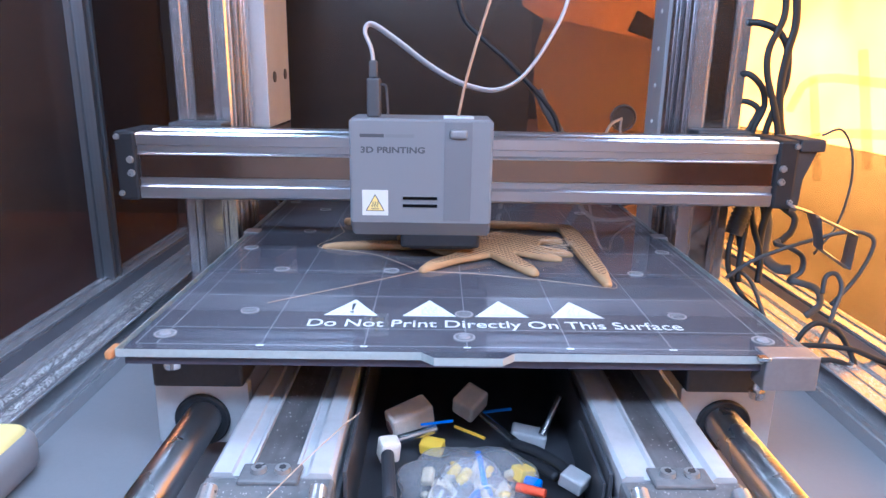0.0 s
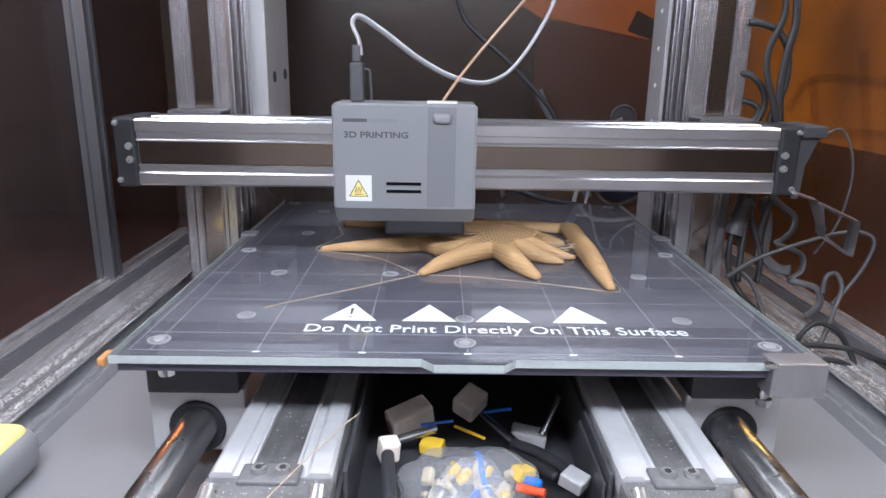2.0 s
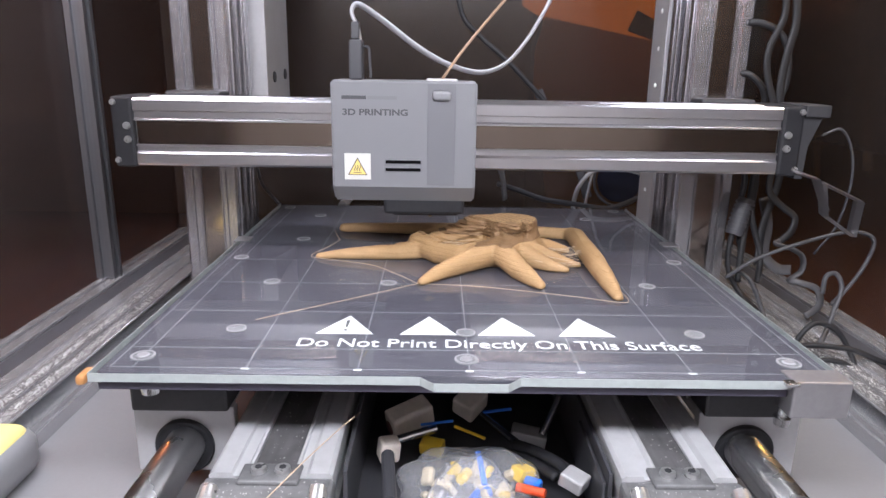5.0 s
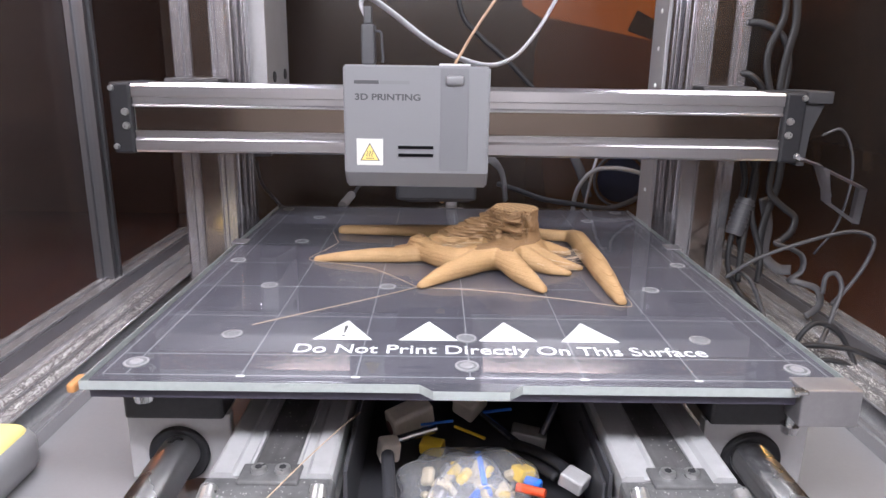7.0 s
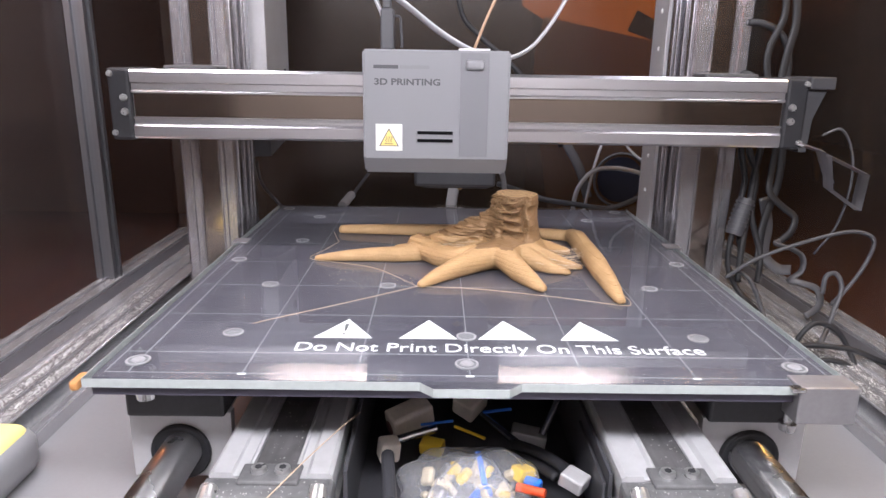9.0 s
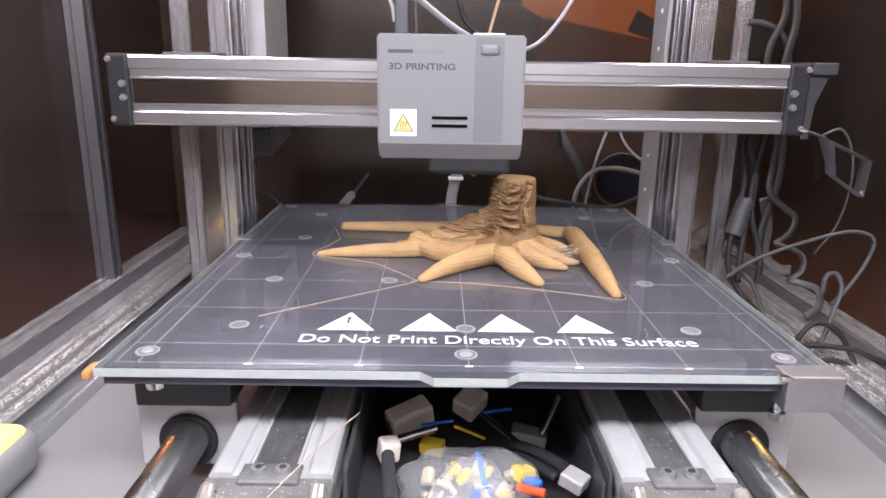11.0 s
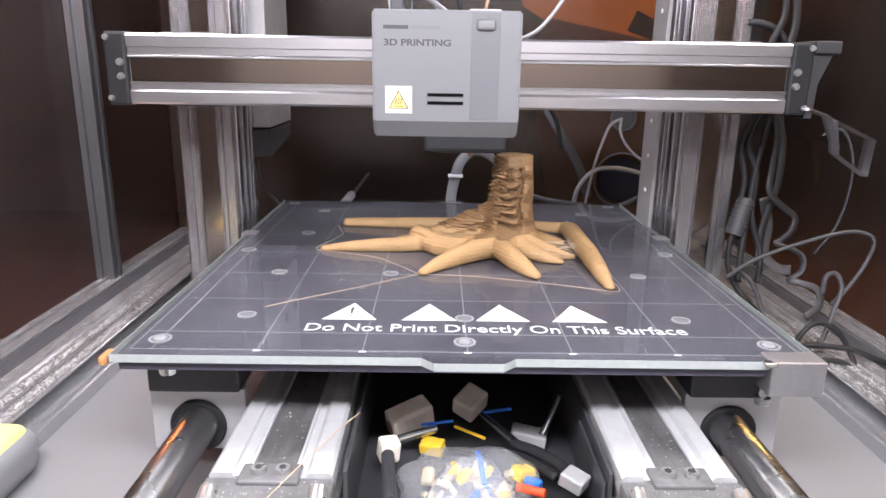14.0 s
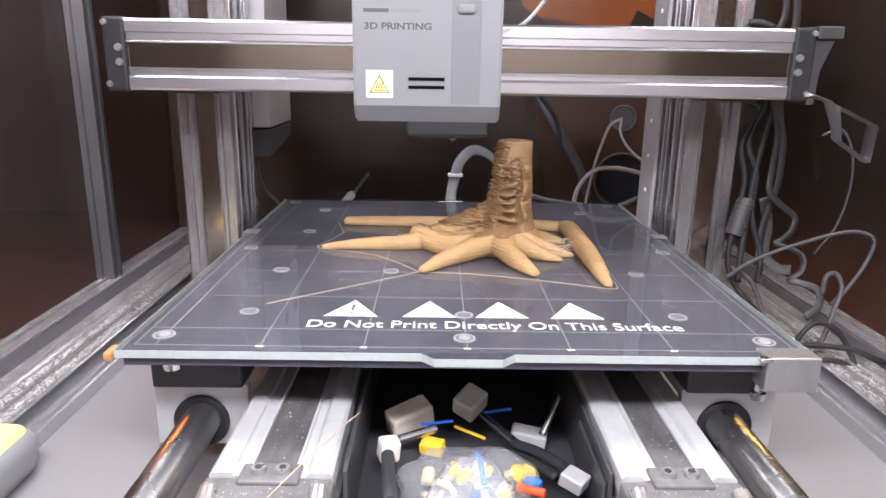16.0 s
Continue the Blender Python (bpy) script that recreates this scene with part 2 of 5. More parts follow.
CABLE_BLACK = material("black_cable_sleeve", (0.016, 0.016, 0.018), 0.5, grain=0.1, spec=0.35)
CABLE_PALE = material("pale_ribbon_sleeve", (0.42, 0.42, 0.44), 0.4, grain=0.06)
CABLE_WHITE = material("pale_cable_sleeve", (0.28, 0.28, 0.29), 0.4, grain=0.05)
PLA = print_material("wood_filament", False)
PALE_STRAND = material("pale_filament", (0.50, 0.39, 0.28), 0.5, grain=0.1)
# same filament for the trunk, with its shading put into a darker base
PLA_SHADED = print_material("wood_filament_shaded", False, (0.205, 0.120, 0.055))
PLA_TOP = print_material("wood_filament_infill", True)
FILAMENT = material("tan_filament", (0.40, 0.26, 0.165), 0.45, grain=0.1)


# ---- builders ----
def V3(p):
    return Vector(p) * MM


def part(name, bm, mat, parent=None, label="", smooth=False):
    """Links a bmesh in millimetres as one mesh object under a thing or a part."""
    bmesh.ops.scale(bm, vec=(MM, MM, MM), verts=bm.verts)
    bmesh.ops.recalc_face_normals(bm, faces=bm.faces)
    me = bpy.data.meshes.new(name)
    bm.to_mesh(me)
    bm.free()
    for mm in mat if isinstance(mat, (list, tuple)) else [mat]:
        me.materials.append(mm)
    if smooth:
        for f in me.polygons:
            f.use_smooth = True
    ob = new(name, me)
    ob.parent = parent
    if label:
        ob["label"] = label
    return ob


def thing(name, label, category, group="", kind="", loc=(0, 0, 0)):
    ob = new(name)
    ob.empty_display_size = 0.01
    ob.location = V3(loc)
    return tagged(ob, label, category, group, kind)


def box(bm, x0, x1, y0, y1, z0, z1, bevel=0.0, segs=2):
    r = bmesh.ops.create_cube(bm, size=1)
    vs = r["verts"]
    for v in vs:
        v.co = Vector(((x0 + x1) / 2 + v.co.x * (x1 - x0), (y0 + y1) / 2 + v.co.y * (y1 - y0), (z0 + z1) / 2 + v.co.z * (z1 - z0)))
    if bevel:
        es = list({e for v in vs for e in v.link_edges})
        bmesh.ops.bevel(bm, geom=es, offset=bevel, segments=segs, affect="EDGES", profile=0.5)
    return bm


def boxed(*a, **k):
    return box(bmesh.new(), *a, **k)


def cyl(bm, p, q, r0, r1=None, seg=24, caps=True):
    p, q = Vector(p), Vector(q)
    d = q - p
    m = Matrix.Translation((p + q) / 2) @ d.to_track_quat("Z", "Y").to_matrix().to_4x4()
    bmesh.ops.create_cone(bm, cap_ends=caps, segments=seg, radius1=r0, radius2=r0 if r1 is None else r1, depth=d.length, matrix=m)
    return bm


def smooth_path(pts, n=8):
    """Catmull-Rom through the points."""
    P = [Vector(p) for p in pts]
    P = [P[0] * 2 - P[1]] + P + [P[-1] * 2 - P[-2]]
    out = []
    for i in range(1, len(P) - 2):
        for k in range(n):
            t = k / n
            a, b, c, d = P[i - 1], P[i], P[i + 1], P[i + 2]
            out.append(0.5 * ((2 * b) + (c - a) * t + (2 * a - 5 * b + 4 * c - d) * t * t + (3 * b - a - 3 * c + d) * t ** 3))
    out.append(P[-2])
    return out


def sweep(bm, pts, rx, rz=None, seg=8, up=(0, 0, 1), n=8, taper=None):
    """A round or flat section swept along a smooth path."""
    rz = rx if rz is None else rz
    path = smooth_path(pts, n)
    side = None
    rings = []
    for i, p in enumerate(path):
        d = (path[min(i + 1, len(path) - 1)] - path[max(i - 1, 0)]).normalized()
        if side is None:
            side = d.cross(Vector(up))
            if side.length < 1e-3:
                side = d.cross(Vector((1, 0, 0)))
        side = (side - d * side.dot(d)).normalized()
        nrm = side.cross(d)
        k = 1 if taper is None else taper[0] + (taper[1] - taper[0]) * i / (len(path) - 1)
        rings.append([bm.verts.new(p + k * (side * math.cos(a) * rx + nrm * math.sin(a) * rz)) for a in (2 * math.pi * j / seg for j in range(seg))])
    for a, b in zip(rings, rings[1:]):
        for j in range(seg):
            bm.faces.new((a[j], a[(j + 1) % seg], b[(j + 1) % seg], b[j]))
    bm.faces.new(rings[0])
    bm.faces.new(rings[-1])
    return bm


def prism(bm, outline, axis, a, b):
    """A closed outline (two coordinates) drawn out along an axis from a to b."""
    def co(u, v, w):
        return {"x": (w, u, v), "y": (u, w, v), "z": (u, v, w)}[axis]
    lo = [bm.verts.new(co(u, v, a)) for u, v in outline]
    hi = [bm.verts.new(co(u, v, b)) for u, v in outline]
    bm.faces.new(lo)
    bm.faces.new(hi)
    n = len(outline)
    for i in range(n):
        bm.faces.new((lo[i], lo[(i + 1) % n], hi[(i + 1) % n], hi[i]))
    return bm


def lettering(name, text, size, mat, parent, m, width=None, depth=0.15, align="LEFT", bold=0.018):
    """Raised letters with the built-in font, as a mesh; m is the pose of the text's plane."""
    cu = bpy.data.curves.new(name, "FONT")
    cu.body, cu.size, cu.extrude, cu.align_x = text, size * MM, depth * MM, align
    cu.offset = size * MM * bold
    tmp = bpy.data.objects.new(name, cu)
    scene.collection.objects.link(tmp)
    bpy.context.view_layer.update()
    me = bpy.data.meshes.new_from_object(tmp.evaluated_get(bpy.context.evaluated_depsgraph_get()))
    bpy.data.objects.remove(tmp)
    if width:
        xs = [v.co.x for v in me.vertices]
        k = width * MM / (max(xs) - min(xs))
        for v in me.vertices:
            v.co.x *= k
    me.materials.clear()
    me.materials.append(mat)
    ob = new(name, me)
    ob.parent = parent
    ob.matrix_basis = m
    return ob


def at(x, y, z, rx=0, ry=0, rz=0):
    return pose(x * MM, y * MM, z * MM, rx, ry, rz)


# the section of a linear module: two rims with a step, and a recess for the steel band; u across (47), v depth (front at 0)
def module_section(w, d):
    k = w / 47
    front = [(0, 1.5), (1.5, 0), (8.6, 0), (9.2, 1.6), (13.4, 1.6), (14.6, 0.2), (15.6, 0.2), (15.8, 3.2),
             (32.0, 3.2), (32.2, 0.9), (33.2, 0.9), (33.6, 2.2), (36.6, 2.2), (38.4, 0.0), (45.5, 0), (47, 1.5)]
    return [(u * k, v) for u, v in front] + [(w, d * .3), (w - 2, d * .34), (w - 2, d * .6), (w, d * .64), (w, d), (0, d), (0, d * .64), (2, d * .6), (2, d * .34), (0, d * .3)]


# ---- setting: floor, enclosure frame, panels ----
FZ = -83
bm = boxed(-327, 327, -524, 349, FZ - 12, FZ)
tagged(part("floor", bm, FLOOR), "smooth grey floor sheet under the printer", "floor", kind="structure")


def panel(name, x0, x1, y0, y1, z0, z1, mat, label):
    ob = tagged(part(name, boxed(x0, x1, y0, y1, z0, z1), mat), label, "wall", kind="structure")
    return ob


panel("wall_west", -327, -323, -520, 345, FZ, 400, AMBER, "dark tinted acrylic side panel of the enclosure")
panel("wall_east", 323, 327, -520, 345, FZ, 400, AMBER_CLEAR, "amber tinted acrylic side panel of the enclosure")
panel("wall_north", -327, 327, 345, 349, FZ, 400, AMBER_BACK, "dark tinted acrylic back panel of the enclosure")
# unseen side, added in a tone that bounces fill onto the front faces
panel("bounce_wall_south", -327, 327, -524, -520, FZ, 400, FRONT_BOUNCE, "unseen greyish brown panel added behind the camera to bounce light")
panel("ceiling", -327, 327, -520, 345, 400, 404, MATT_BLACK, "dark closed top of the enclosure")


def slot_profile(name, side, label):
    """Wide slotted aluminium base profile along y; side is -1 or 1."""
    top, low = -60, FZ
    o = [(240.5, low), (240.5, -74.2), (242, -73.7), (242, -70.2), (258, -70), (258, -62), (246.8, -61.8), (246.4, -61.4), (246.4, top - 0.4), (246.8, top),
         (257, top), (257.3, top - 6), (259, top - 6), (259.3, top), (268.5, top), (269, top - 2.2), (274.6, top - 2.2), (275, top), (283.0, top + 0.6), (283.4, top + 0.3),
         (283.8, top - 9), (301.6, top - 9), (302, top), (302.6, top + 0.4), (305.6, top + 0.4), (306, top - 1), (312.6, top - 1), (313, top - 5), (314.2, top - 5),
         (314.6, top), (318, top + 0.3), (318.5, top - 1), (322, top - 1), (322, low)]
    bm = prism(bmesh.new(), [(side * x, z) for x, z in o], "y", -520, 345)
    ob = tagged(part(name, bm, ALU_Y), label, "aluminium profile", kind="structure")
    # added strip: the dark look of the channel's slope as a coloured insert
    strip = [(284.2, top - 8.8), (301.2, top - 8.8), (301.2, top - 2.2), (299, top - 1.6), (288, top - 4.6), (284.2, top - 5.0)]
    part("channel_dark_fill", prism(bmesh.new(), [(side * x, z) for x, z in strip], "y", -519, 344), SLOT_GREY, ob, "added dark grey strip that darkens the channel")
    return ob


slot_profile("frame_rail_west", -1, "slotted aluminium base profile, dusty, beside the floor")
slot_profile("frame_rail_east", 1, "slotted aluminium base profile, dusty, under loose cables")


def post(name, x, y, w, z0, z1, label):
    h = w / 2
    o = [(-h, -h), (-3, -h), (-3, -h + 4), (3, -h + 4), (3, -h), (h, -h), (h, -3), (h - 4, -3), (h - 4, 3), (h, 3), (h, h), (-h, h)]
    bm = prism(bmesh.new(), [(x + u, y + v) for u, v in o], "z", z0, z1)
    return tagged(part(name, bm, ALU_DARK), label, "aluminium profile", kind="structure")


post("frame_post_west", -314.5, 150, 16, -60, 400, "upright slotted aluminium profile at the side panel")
post("frame_post_east", 315, 337, 15, -60, 400, "upright aluminium profile in the back corner")
bm = boxed(-240, 240, 315, 344, FZ, -60, 1.5)
tagged(part("frame_rail_north", bm, ALU_X), "aluminium profile along the foot of the back panel", "aluminium profile", kind="structure")


# ---- outside: table top, evening sky beyond the side panel ----
bm = boxed(-1900, 1250, -1900, 2600, FZ - 42, FZ - 12.5, 4)
tagged(part("table_top", bm, material("red_brown_wood", (0.12, 0.048, 0.034), 0.45, grain=0.45, grain_scale=60, stain=0.4, stain_scale=6, stretch=(1, 0.06, 1))),
       "reddish brown wooden table top under the enclosure", "table", kind="structure")
bm = bmesh.new()
box(bm, -2, 2, -1600, 3600, -3500, 3500)
sky = tagged(part("evening_sky_backdrop", bm, sky_glow("evening_sky")), "glowing amber evening sky outside the side panel", "sky", kind="structure")
sky.location = V3((1300, 300, 2300))


# ---- printer: uprights, beam ----
def linear_upright(name, x0, side):
    t = thing(name, "upright grey aluminium linear module with steel band", "linear module", "printer uprights", loc=(0, 0, 0))
    y0, y1 = 110, 172
    sec = [(x0 + u, y0 + v) for u, v in module_section(44, 62)]
    part("body", prism(bmesh.new(), sec, "z", FZ, 398), ALU, t)
    part("steel_band", boxed(x0 + 15.2, x0 + 29.6, y0 + 1.9, y0 + 3.0, FZ, 396), BAND, t, "polished steel cover band")
    xs = x0 + 44 if side > 0 else x0
    for k, (ya, yb, d) in enumerate(((116, 124, 1.6), (131, 134, 2.4), (146, 149, 2.4), (158, 168, 1.6))):
        bm = boxed(min(xs, xs + side * d), max(xs, xs + side * d), ya, yb, FZ, 397, 0.5)
        part("side_rib", bm, ALU, t)
    return t


linear_upright("linear_upright", -225, 1)
linear_upright("linear_upright", 185, -1)

GZ = 30.0   # underside of the beam above the nozzle tip
gantry = thing("gantry_beam", "horizontal grey aluminium linear module with black end caps", "linear module")
sec = [(37 + v, GZ + 47 - u) for u, v in module_section(47, 48)]
part("beam_body", prism(bmesh.new(), sec, "x", -228, 226), ALU_X, gantry)
part("steel_band", boxed(-227, 225, 38.9, 40, GZ + 15.2, GZ + 31.0), BAND, gantry, "polished steel cover band")
for x0, x1 in ((-243, -228), (226, 241)):
    cap = part("end_cap", boxed(x0, x1, 35.5, 86, GZ - 1, GZ + 48, 2.0), BLACK, gantry, "black plastic end cap")
    s = 1 if x0 > 0 else -1
    for zz, rr, xo in ((GZ + 44, 2.2, 5), (GZ + 4, 2.2, 5), (GZ + 18.5, 2.8, -3), (GZ + 28, 2.8, -3)):
        bm = bmesh.new()
        cx = (x0 + x1) / 2 + s * xo
        cyl(bm, (cx, 33.6, zz), (cx, 36, zz), rr * .8, rr, 16)
        cyl(bm, (cx, 33.2, zz), (cx, 33.8, zz), rr * .45, rr * .4, 6)
        part("screw", bm, SCREW, cap, "bright socket-head screw")
bm = boxed(240.5, 258, 34, 74, GZ + 40.5, GZ + 49, 1.0)
prism(bm, [(240.5, GZ + 40.4), (254.5, GZ + 40.4), (247, GZ + 20), (246, GZ - 3), (240.5, GZ - 3)], "y", 38, 70)
part("cable_bracket", bm, MATT_BLACK, gantry, "dark folded bracket at the beam end")
bm = boxed(246.5, 258, 56, 78, GZ + 14, GZ + 40, 2.5)
part("cable_box", bm, BLACK, gantry, "black cable connector box")
# open metal hook below the right end
bm = bmesh.new()
hook = [(232.5, 20, GZ +4.3), (246.2, 20, GZ +0.1), (255.8, 20, GZ -20.8)]
for a, b in zip(hook, hook[1:]):
    sweep(bm, [a, [(p + q) / 2 for p, q in zip(a, b)], b], 1.2, 6.5, 4, up=(0, 1, 0), n=2)
for a, b in (((251.2, 20, GZ -2.8), (279.1, 20, GZ -15.1)), ((279.1, 20, GZ -15.1), (277.8, 20, GZ -39.7)), ((277.8, 20, GZ -39.7), (255.8, 20, GZ -25.4)), ((255.8, 20, GZ -25.4), (251.2, 20, GZ -2.8))):
    sweep(bm, [a, ((a[0] + b[0]) / 2, (a[1] + b[1]) / 2, (a[2] + b[2]) / 2), b], 1.2, 6.5, 4, up=(0, 1, 0), n=2)
part("cable_hook", bm, ALU_X, gantry, "bent sheet metal cable hook")
for sx in (-203, 207):
    part("slider_block", boxed(sx - 21, sx + 21, 85, 109.5, GZ - 4, GZ + 50, 2), MATT_BLACK, gantry, "black slider block")

# ---- tool head; its origin is the nozzle tip's height at its middle ----
head = thing("extruder", "grey moulded plastic 3D printing extruder with hot-surface label", "extruder")
o = [(-5, 24.5), (-5, 91), (-4, 92), (36, 92), (36, 16), (4, 14)]
bm = prism(bmesh.new(), o, "x", -46.5, 46.5)
bmesh.ops.bevel(bm, geom=[e for e in bm.edges if abs(e.verts[0].co.x - e.verts[1].co.x) < 1], offset=1.4, segments=3, affect="EDGES")
shell = part("shell", bm, HEAD_GREY, head, "grey moulded shell")
part("front_strip", boxed(15, 33, -5.5, -4.6, 26, 90.6, 0.2), HEAD_STRIP, shell)
part("release_button", boxed(18, 30, -8.0, -4.6, 80, 86.5, 2.2, 3), HEAD_GREY, shell, "grey rounded release button")
for zz in (41, 36):
    bm = boxed(-12.5, 11.5, -5.35, -4.6, zz - 1.6, zz + 1.6, 0.3)
    slot = part("vent_rim", bm, HEAD_STRIP, shell)
    part("vent_slot", boxed(-11.8, 10.8, -5.6, -5.2, zz - 1.0, zz + 1.0, 0.3), VENT_BLACK, slot, "black vent slot")
lab = part("warning_label", boxed(-38.5, -21.5, -5.3, -4.8, 29.2, 46.2, 0.15), LABEL_WHITE, head, "white square hot-surface label")
bm = prism(bmesh.new(), [(-36.3, 32.2), (-23.7, 32.2), (-30, 43.6)], "y", -5.5, -5.2)
tri = part("warning_triangle", bm, PRINT_DARK, lab, "yellow warning triangle with dark rim")
part("triangle_field", prism(bmesh.new(), [(-35.4, 32.7), (-24.6, 32.7), (-30, 42.5)], "y", -5.7, -5.4), LABEL_YELLOW, tri)
for k in (-1.6, 0, 1.6):
    bm = bmesh.new()
    sweep(bm, [(-30 + k, -5.75, 34.8), (-30.5 + k, -5.75, 36), (-29.6 + k, -5.75, 37.2), (-30 + k, -5.75, 38.6)], 0.28, 0.15, 4, up=(0, 1, 0), n=3)
    part("heat_mark", bm, PRINT_DARK, tri)
part("heat_bar", boxed(-32.6, -27.4, -5.85, -5.6, 33.5, 34.0), PRINT_DARK, tri)
lettering("lettering", "3D PRINTING", 5.4, PRINT_DARK, shell, at(-39.3, -5.05, 70.6, 90), width=41.5, bold=0.03)
part("maker_mark", boxed(-39.5, -24, -5.12, -4.9, 80.4, 82.6, 0.05), PRINT_DARK, shell, "dark bar of a maker's mark")
part("maker_mark", boxed(-23.2, -4.5, -5.1, -4.9, 80.4, 82.6, 0.05), FAINT, shell, "faint bar of a maker's mark")
bm = boxed(-14, 40, 4, 34, 4.5, 25, 2.0)
duct = part("fan_duct", bm, BLACK, head, "dark plastic fan duct")
bm = boxed(-8, 36, 6, 30, 1.2 + 2, 6, 1.2)
part("duct_lip", bm, BLACK, duct)
bm = bmesh.new()
cyl(bm, (17, 18, 0), (17, 18, 2.5), 0.5, 3.4, 12)
cyl(bm, (17, 18, 2.5), (17, 18, 5), 4, 4, 6)
part("nozzle", bm, material("brass", (0.45, 0.30, 0.12), 0.35, 1.0, grain=0.1), head, "small brass nozzle")
part("top_collar", boxed(14, 34, 4, 18, 91.8, 93.4, 0.6), WHITE_ALU, shell)
bm = boxed(-36, -27.5, 8, 20, 92, 117, 1.2)
plug = part("cable_plug", bm, DARK_GREY, head, "dark grey cable plug with side clip")
bm = bmesh.new()
sweep(bm, [(-27.5, 14, 113), (-23.8, 14, 112), (-23.2, 14, 105), (-22.6, 14, 96), (-23, 14, 93.4)], 0.8, 1.6, 6, up=(0, 1, 0), n=4)
part("plug_clip", bm, DARK_GREY, plug)
part("plug_neck", boxed(-34.6, -29.4, 10.5, 17.5, 117, 128, 1.0), CABLE_GREY, plug)

# ---- bed ----
bed = thing("print_bed", "dark heated print bed under clear glass with white warning print", "print bed")
o = [(-166, -180), (-22, -180), (-16, -186), (16, -186), (22, -180), (166, -180), (166, 190), (-166, 190)]
glass = part("glass_plate", prism(bmesh.new(), o, "z", -0.3, 0), [GLASS, GLASS_BODY], bed, "clear glass plate with polished edges")
glass.visible_shadow = False
for f in glass.data.polygons:
    f.material_index = 0 if f.normal.z > 0.9 else 1
bm = prism(bmesh.new(), [(-166, -180.4), (-22, -180.4), (-16, -186.4), (16, -186.4), (22, -180.4), (166, -180.4), (166, -180.05), (22.1, -180.05), (16.1, -186.05), (-16.1, -186.05), (-22.1, -180.05), (-166, -180.05)], "z", -4.0, -0.1)
part("glass_edge", bm, GLASS_EDGE, bed, "pale ground front edge of the glass")
for s in (-1, 1):
    part("glass_edge", boxed(min(s * 166.05, s * 166.4), max(s * 166.05, s * 166.4), -180, 190, -4, -0.1), GLASS_EDGE, bed)
bm = boxed(-163.5, 163.5, -177.5, 187, -9, -0.7, 0.3)
plate = part("heated_plate", bm, BED, bed, "dark violet-black heated plate")
ZB = -0.7
for x in (-150, -100, -50, 0, 50, 100, 150):
    part("grid_line", boxed(x - 0.3, x + 0.3, -172, 172, ZB, ZB + 0.12), LINE, plate)
for y in (-172, -150, -100, -50, 0, 50, 100, 150):
    part("grid_line", boxed(-160, 160, y - 0.3, y + 0.3, ZB, ZB + 0.10), LINE, plate)
for x in (-160, 160):
    part("grid_line", boxed(x - 0.3, x + 0.3, -172, 172, ZB, ZB + 0.12), LINE, plate)
for x in (-100, -50, 0, 50, 100):
    part("scale_mark", boxed(x - 1.8, x + 1.8, -173.6, -172, ZB + 0.13, ZB + 0.2), WHITE, plate)
for cx in (-61.5, -19, 20.5, 61.5):
    bm = prism(bmesh.new(), [(cx - 14.6, -131.5), (cx + 14.6, -131.5), (cx, -106)], "z", ZB + 0.14, ZB + 0.24)
    tr = part("warning_triangle", bm, WHITE, plate, "white printed warning triangle")
    if cx == -61.5:
        part("warning_mark", prism(bmesh.new(), [(cx - 1.1, -113), (cx + 1.1, -113), (cx + .5, -123), (cx - .5, -123)], "z", ZB + .25, ZB + .3), PRINT_DARK, tr)
        part("warning_mark", boxed(cx - 1, cx + 1, -127.5, -125.5, ZB + .25, ZB + .3), PRINT_DARK, tr)
for cx, kind_ in ((-19, "heat"), (20.5, "hand"), (61.5, "hand")):
    for k in (-3, 0, 3):
        bm = bmesh.new()
        dy = 3 if kind_ == "hand" and k == 0 else 0
        sweep(bm, [(cx + k, -127 + dy, ZB + .27), (cx + k - 1, -124 + dy, ZB + .27), (cx + k + 1, -120 + dy, ZB + .27), (cx + k, -117 + dy, ZB + .27)], 0.35, 0.05, 4, n=3)
        part("heat_mark", bm, FAINT_MARK, plate, "faint grey warning mark")
    part("heat_mark", boxed(cx - 5, cx + 5, -129.5, -128.6, ZB + .25, ZB + .29), FAINT_MARK, plate)
lettering("lettering", "Do Not Print Directly On This Surface", 14.0, WHITE, plate, at(-83.5, -147.2, ZB + 0.2), width=197, depth=0.05, bold=0.006)


def bed_screw(x, y, r, head_on=True):
    bm = bmesh.new()
    cyl(bm, (x, y, ZB), (x, y, ZB + 0.3), r * 1.1, r * 1.1, 20)
    s = part("screw_plug", bm, PLUG, plate, "pale round screw plug")
    bm = bmesh.new()
    sweep(bm, [(x + r * math.cos(a), y + r * math.sin(a), 0.1) for a in (2 * math.pi * k / 16 for k in range(17))], 0.55, 0.2, 6, n=2)
    part("plug_rim", bm, RIM, s)
    if head_on:
        bm = bmesh.new()
        cyl(bm, (x, y, 0.05), (x, y, 0.7), r * .62, r * .5, 16)
        part("screw_head", bm, RIM, s)


for x, y in ((-150, -161), (-1, -161), (149, -161)):
    bed_screw(x, y, 5)
for x, y in ((-117, -127), (-117, -50), (-45, -50), (-0, -129), (117, -128), (116, -50), (151, 4), (-151, 3), (-119, 139), (-118, 56), (117, 138), (-153, 172), (151, 175)):
    bed_screw(x, y, 4.6, False)
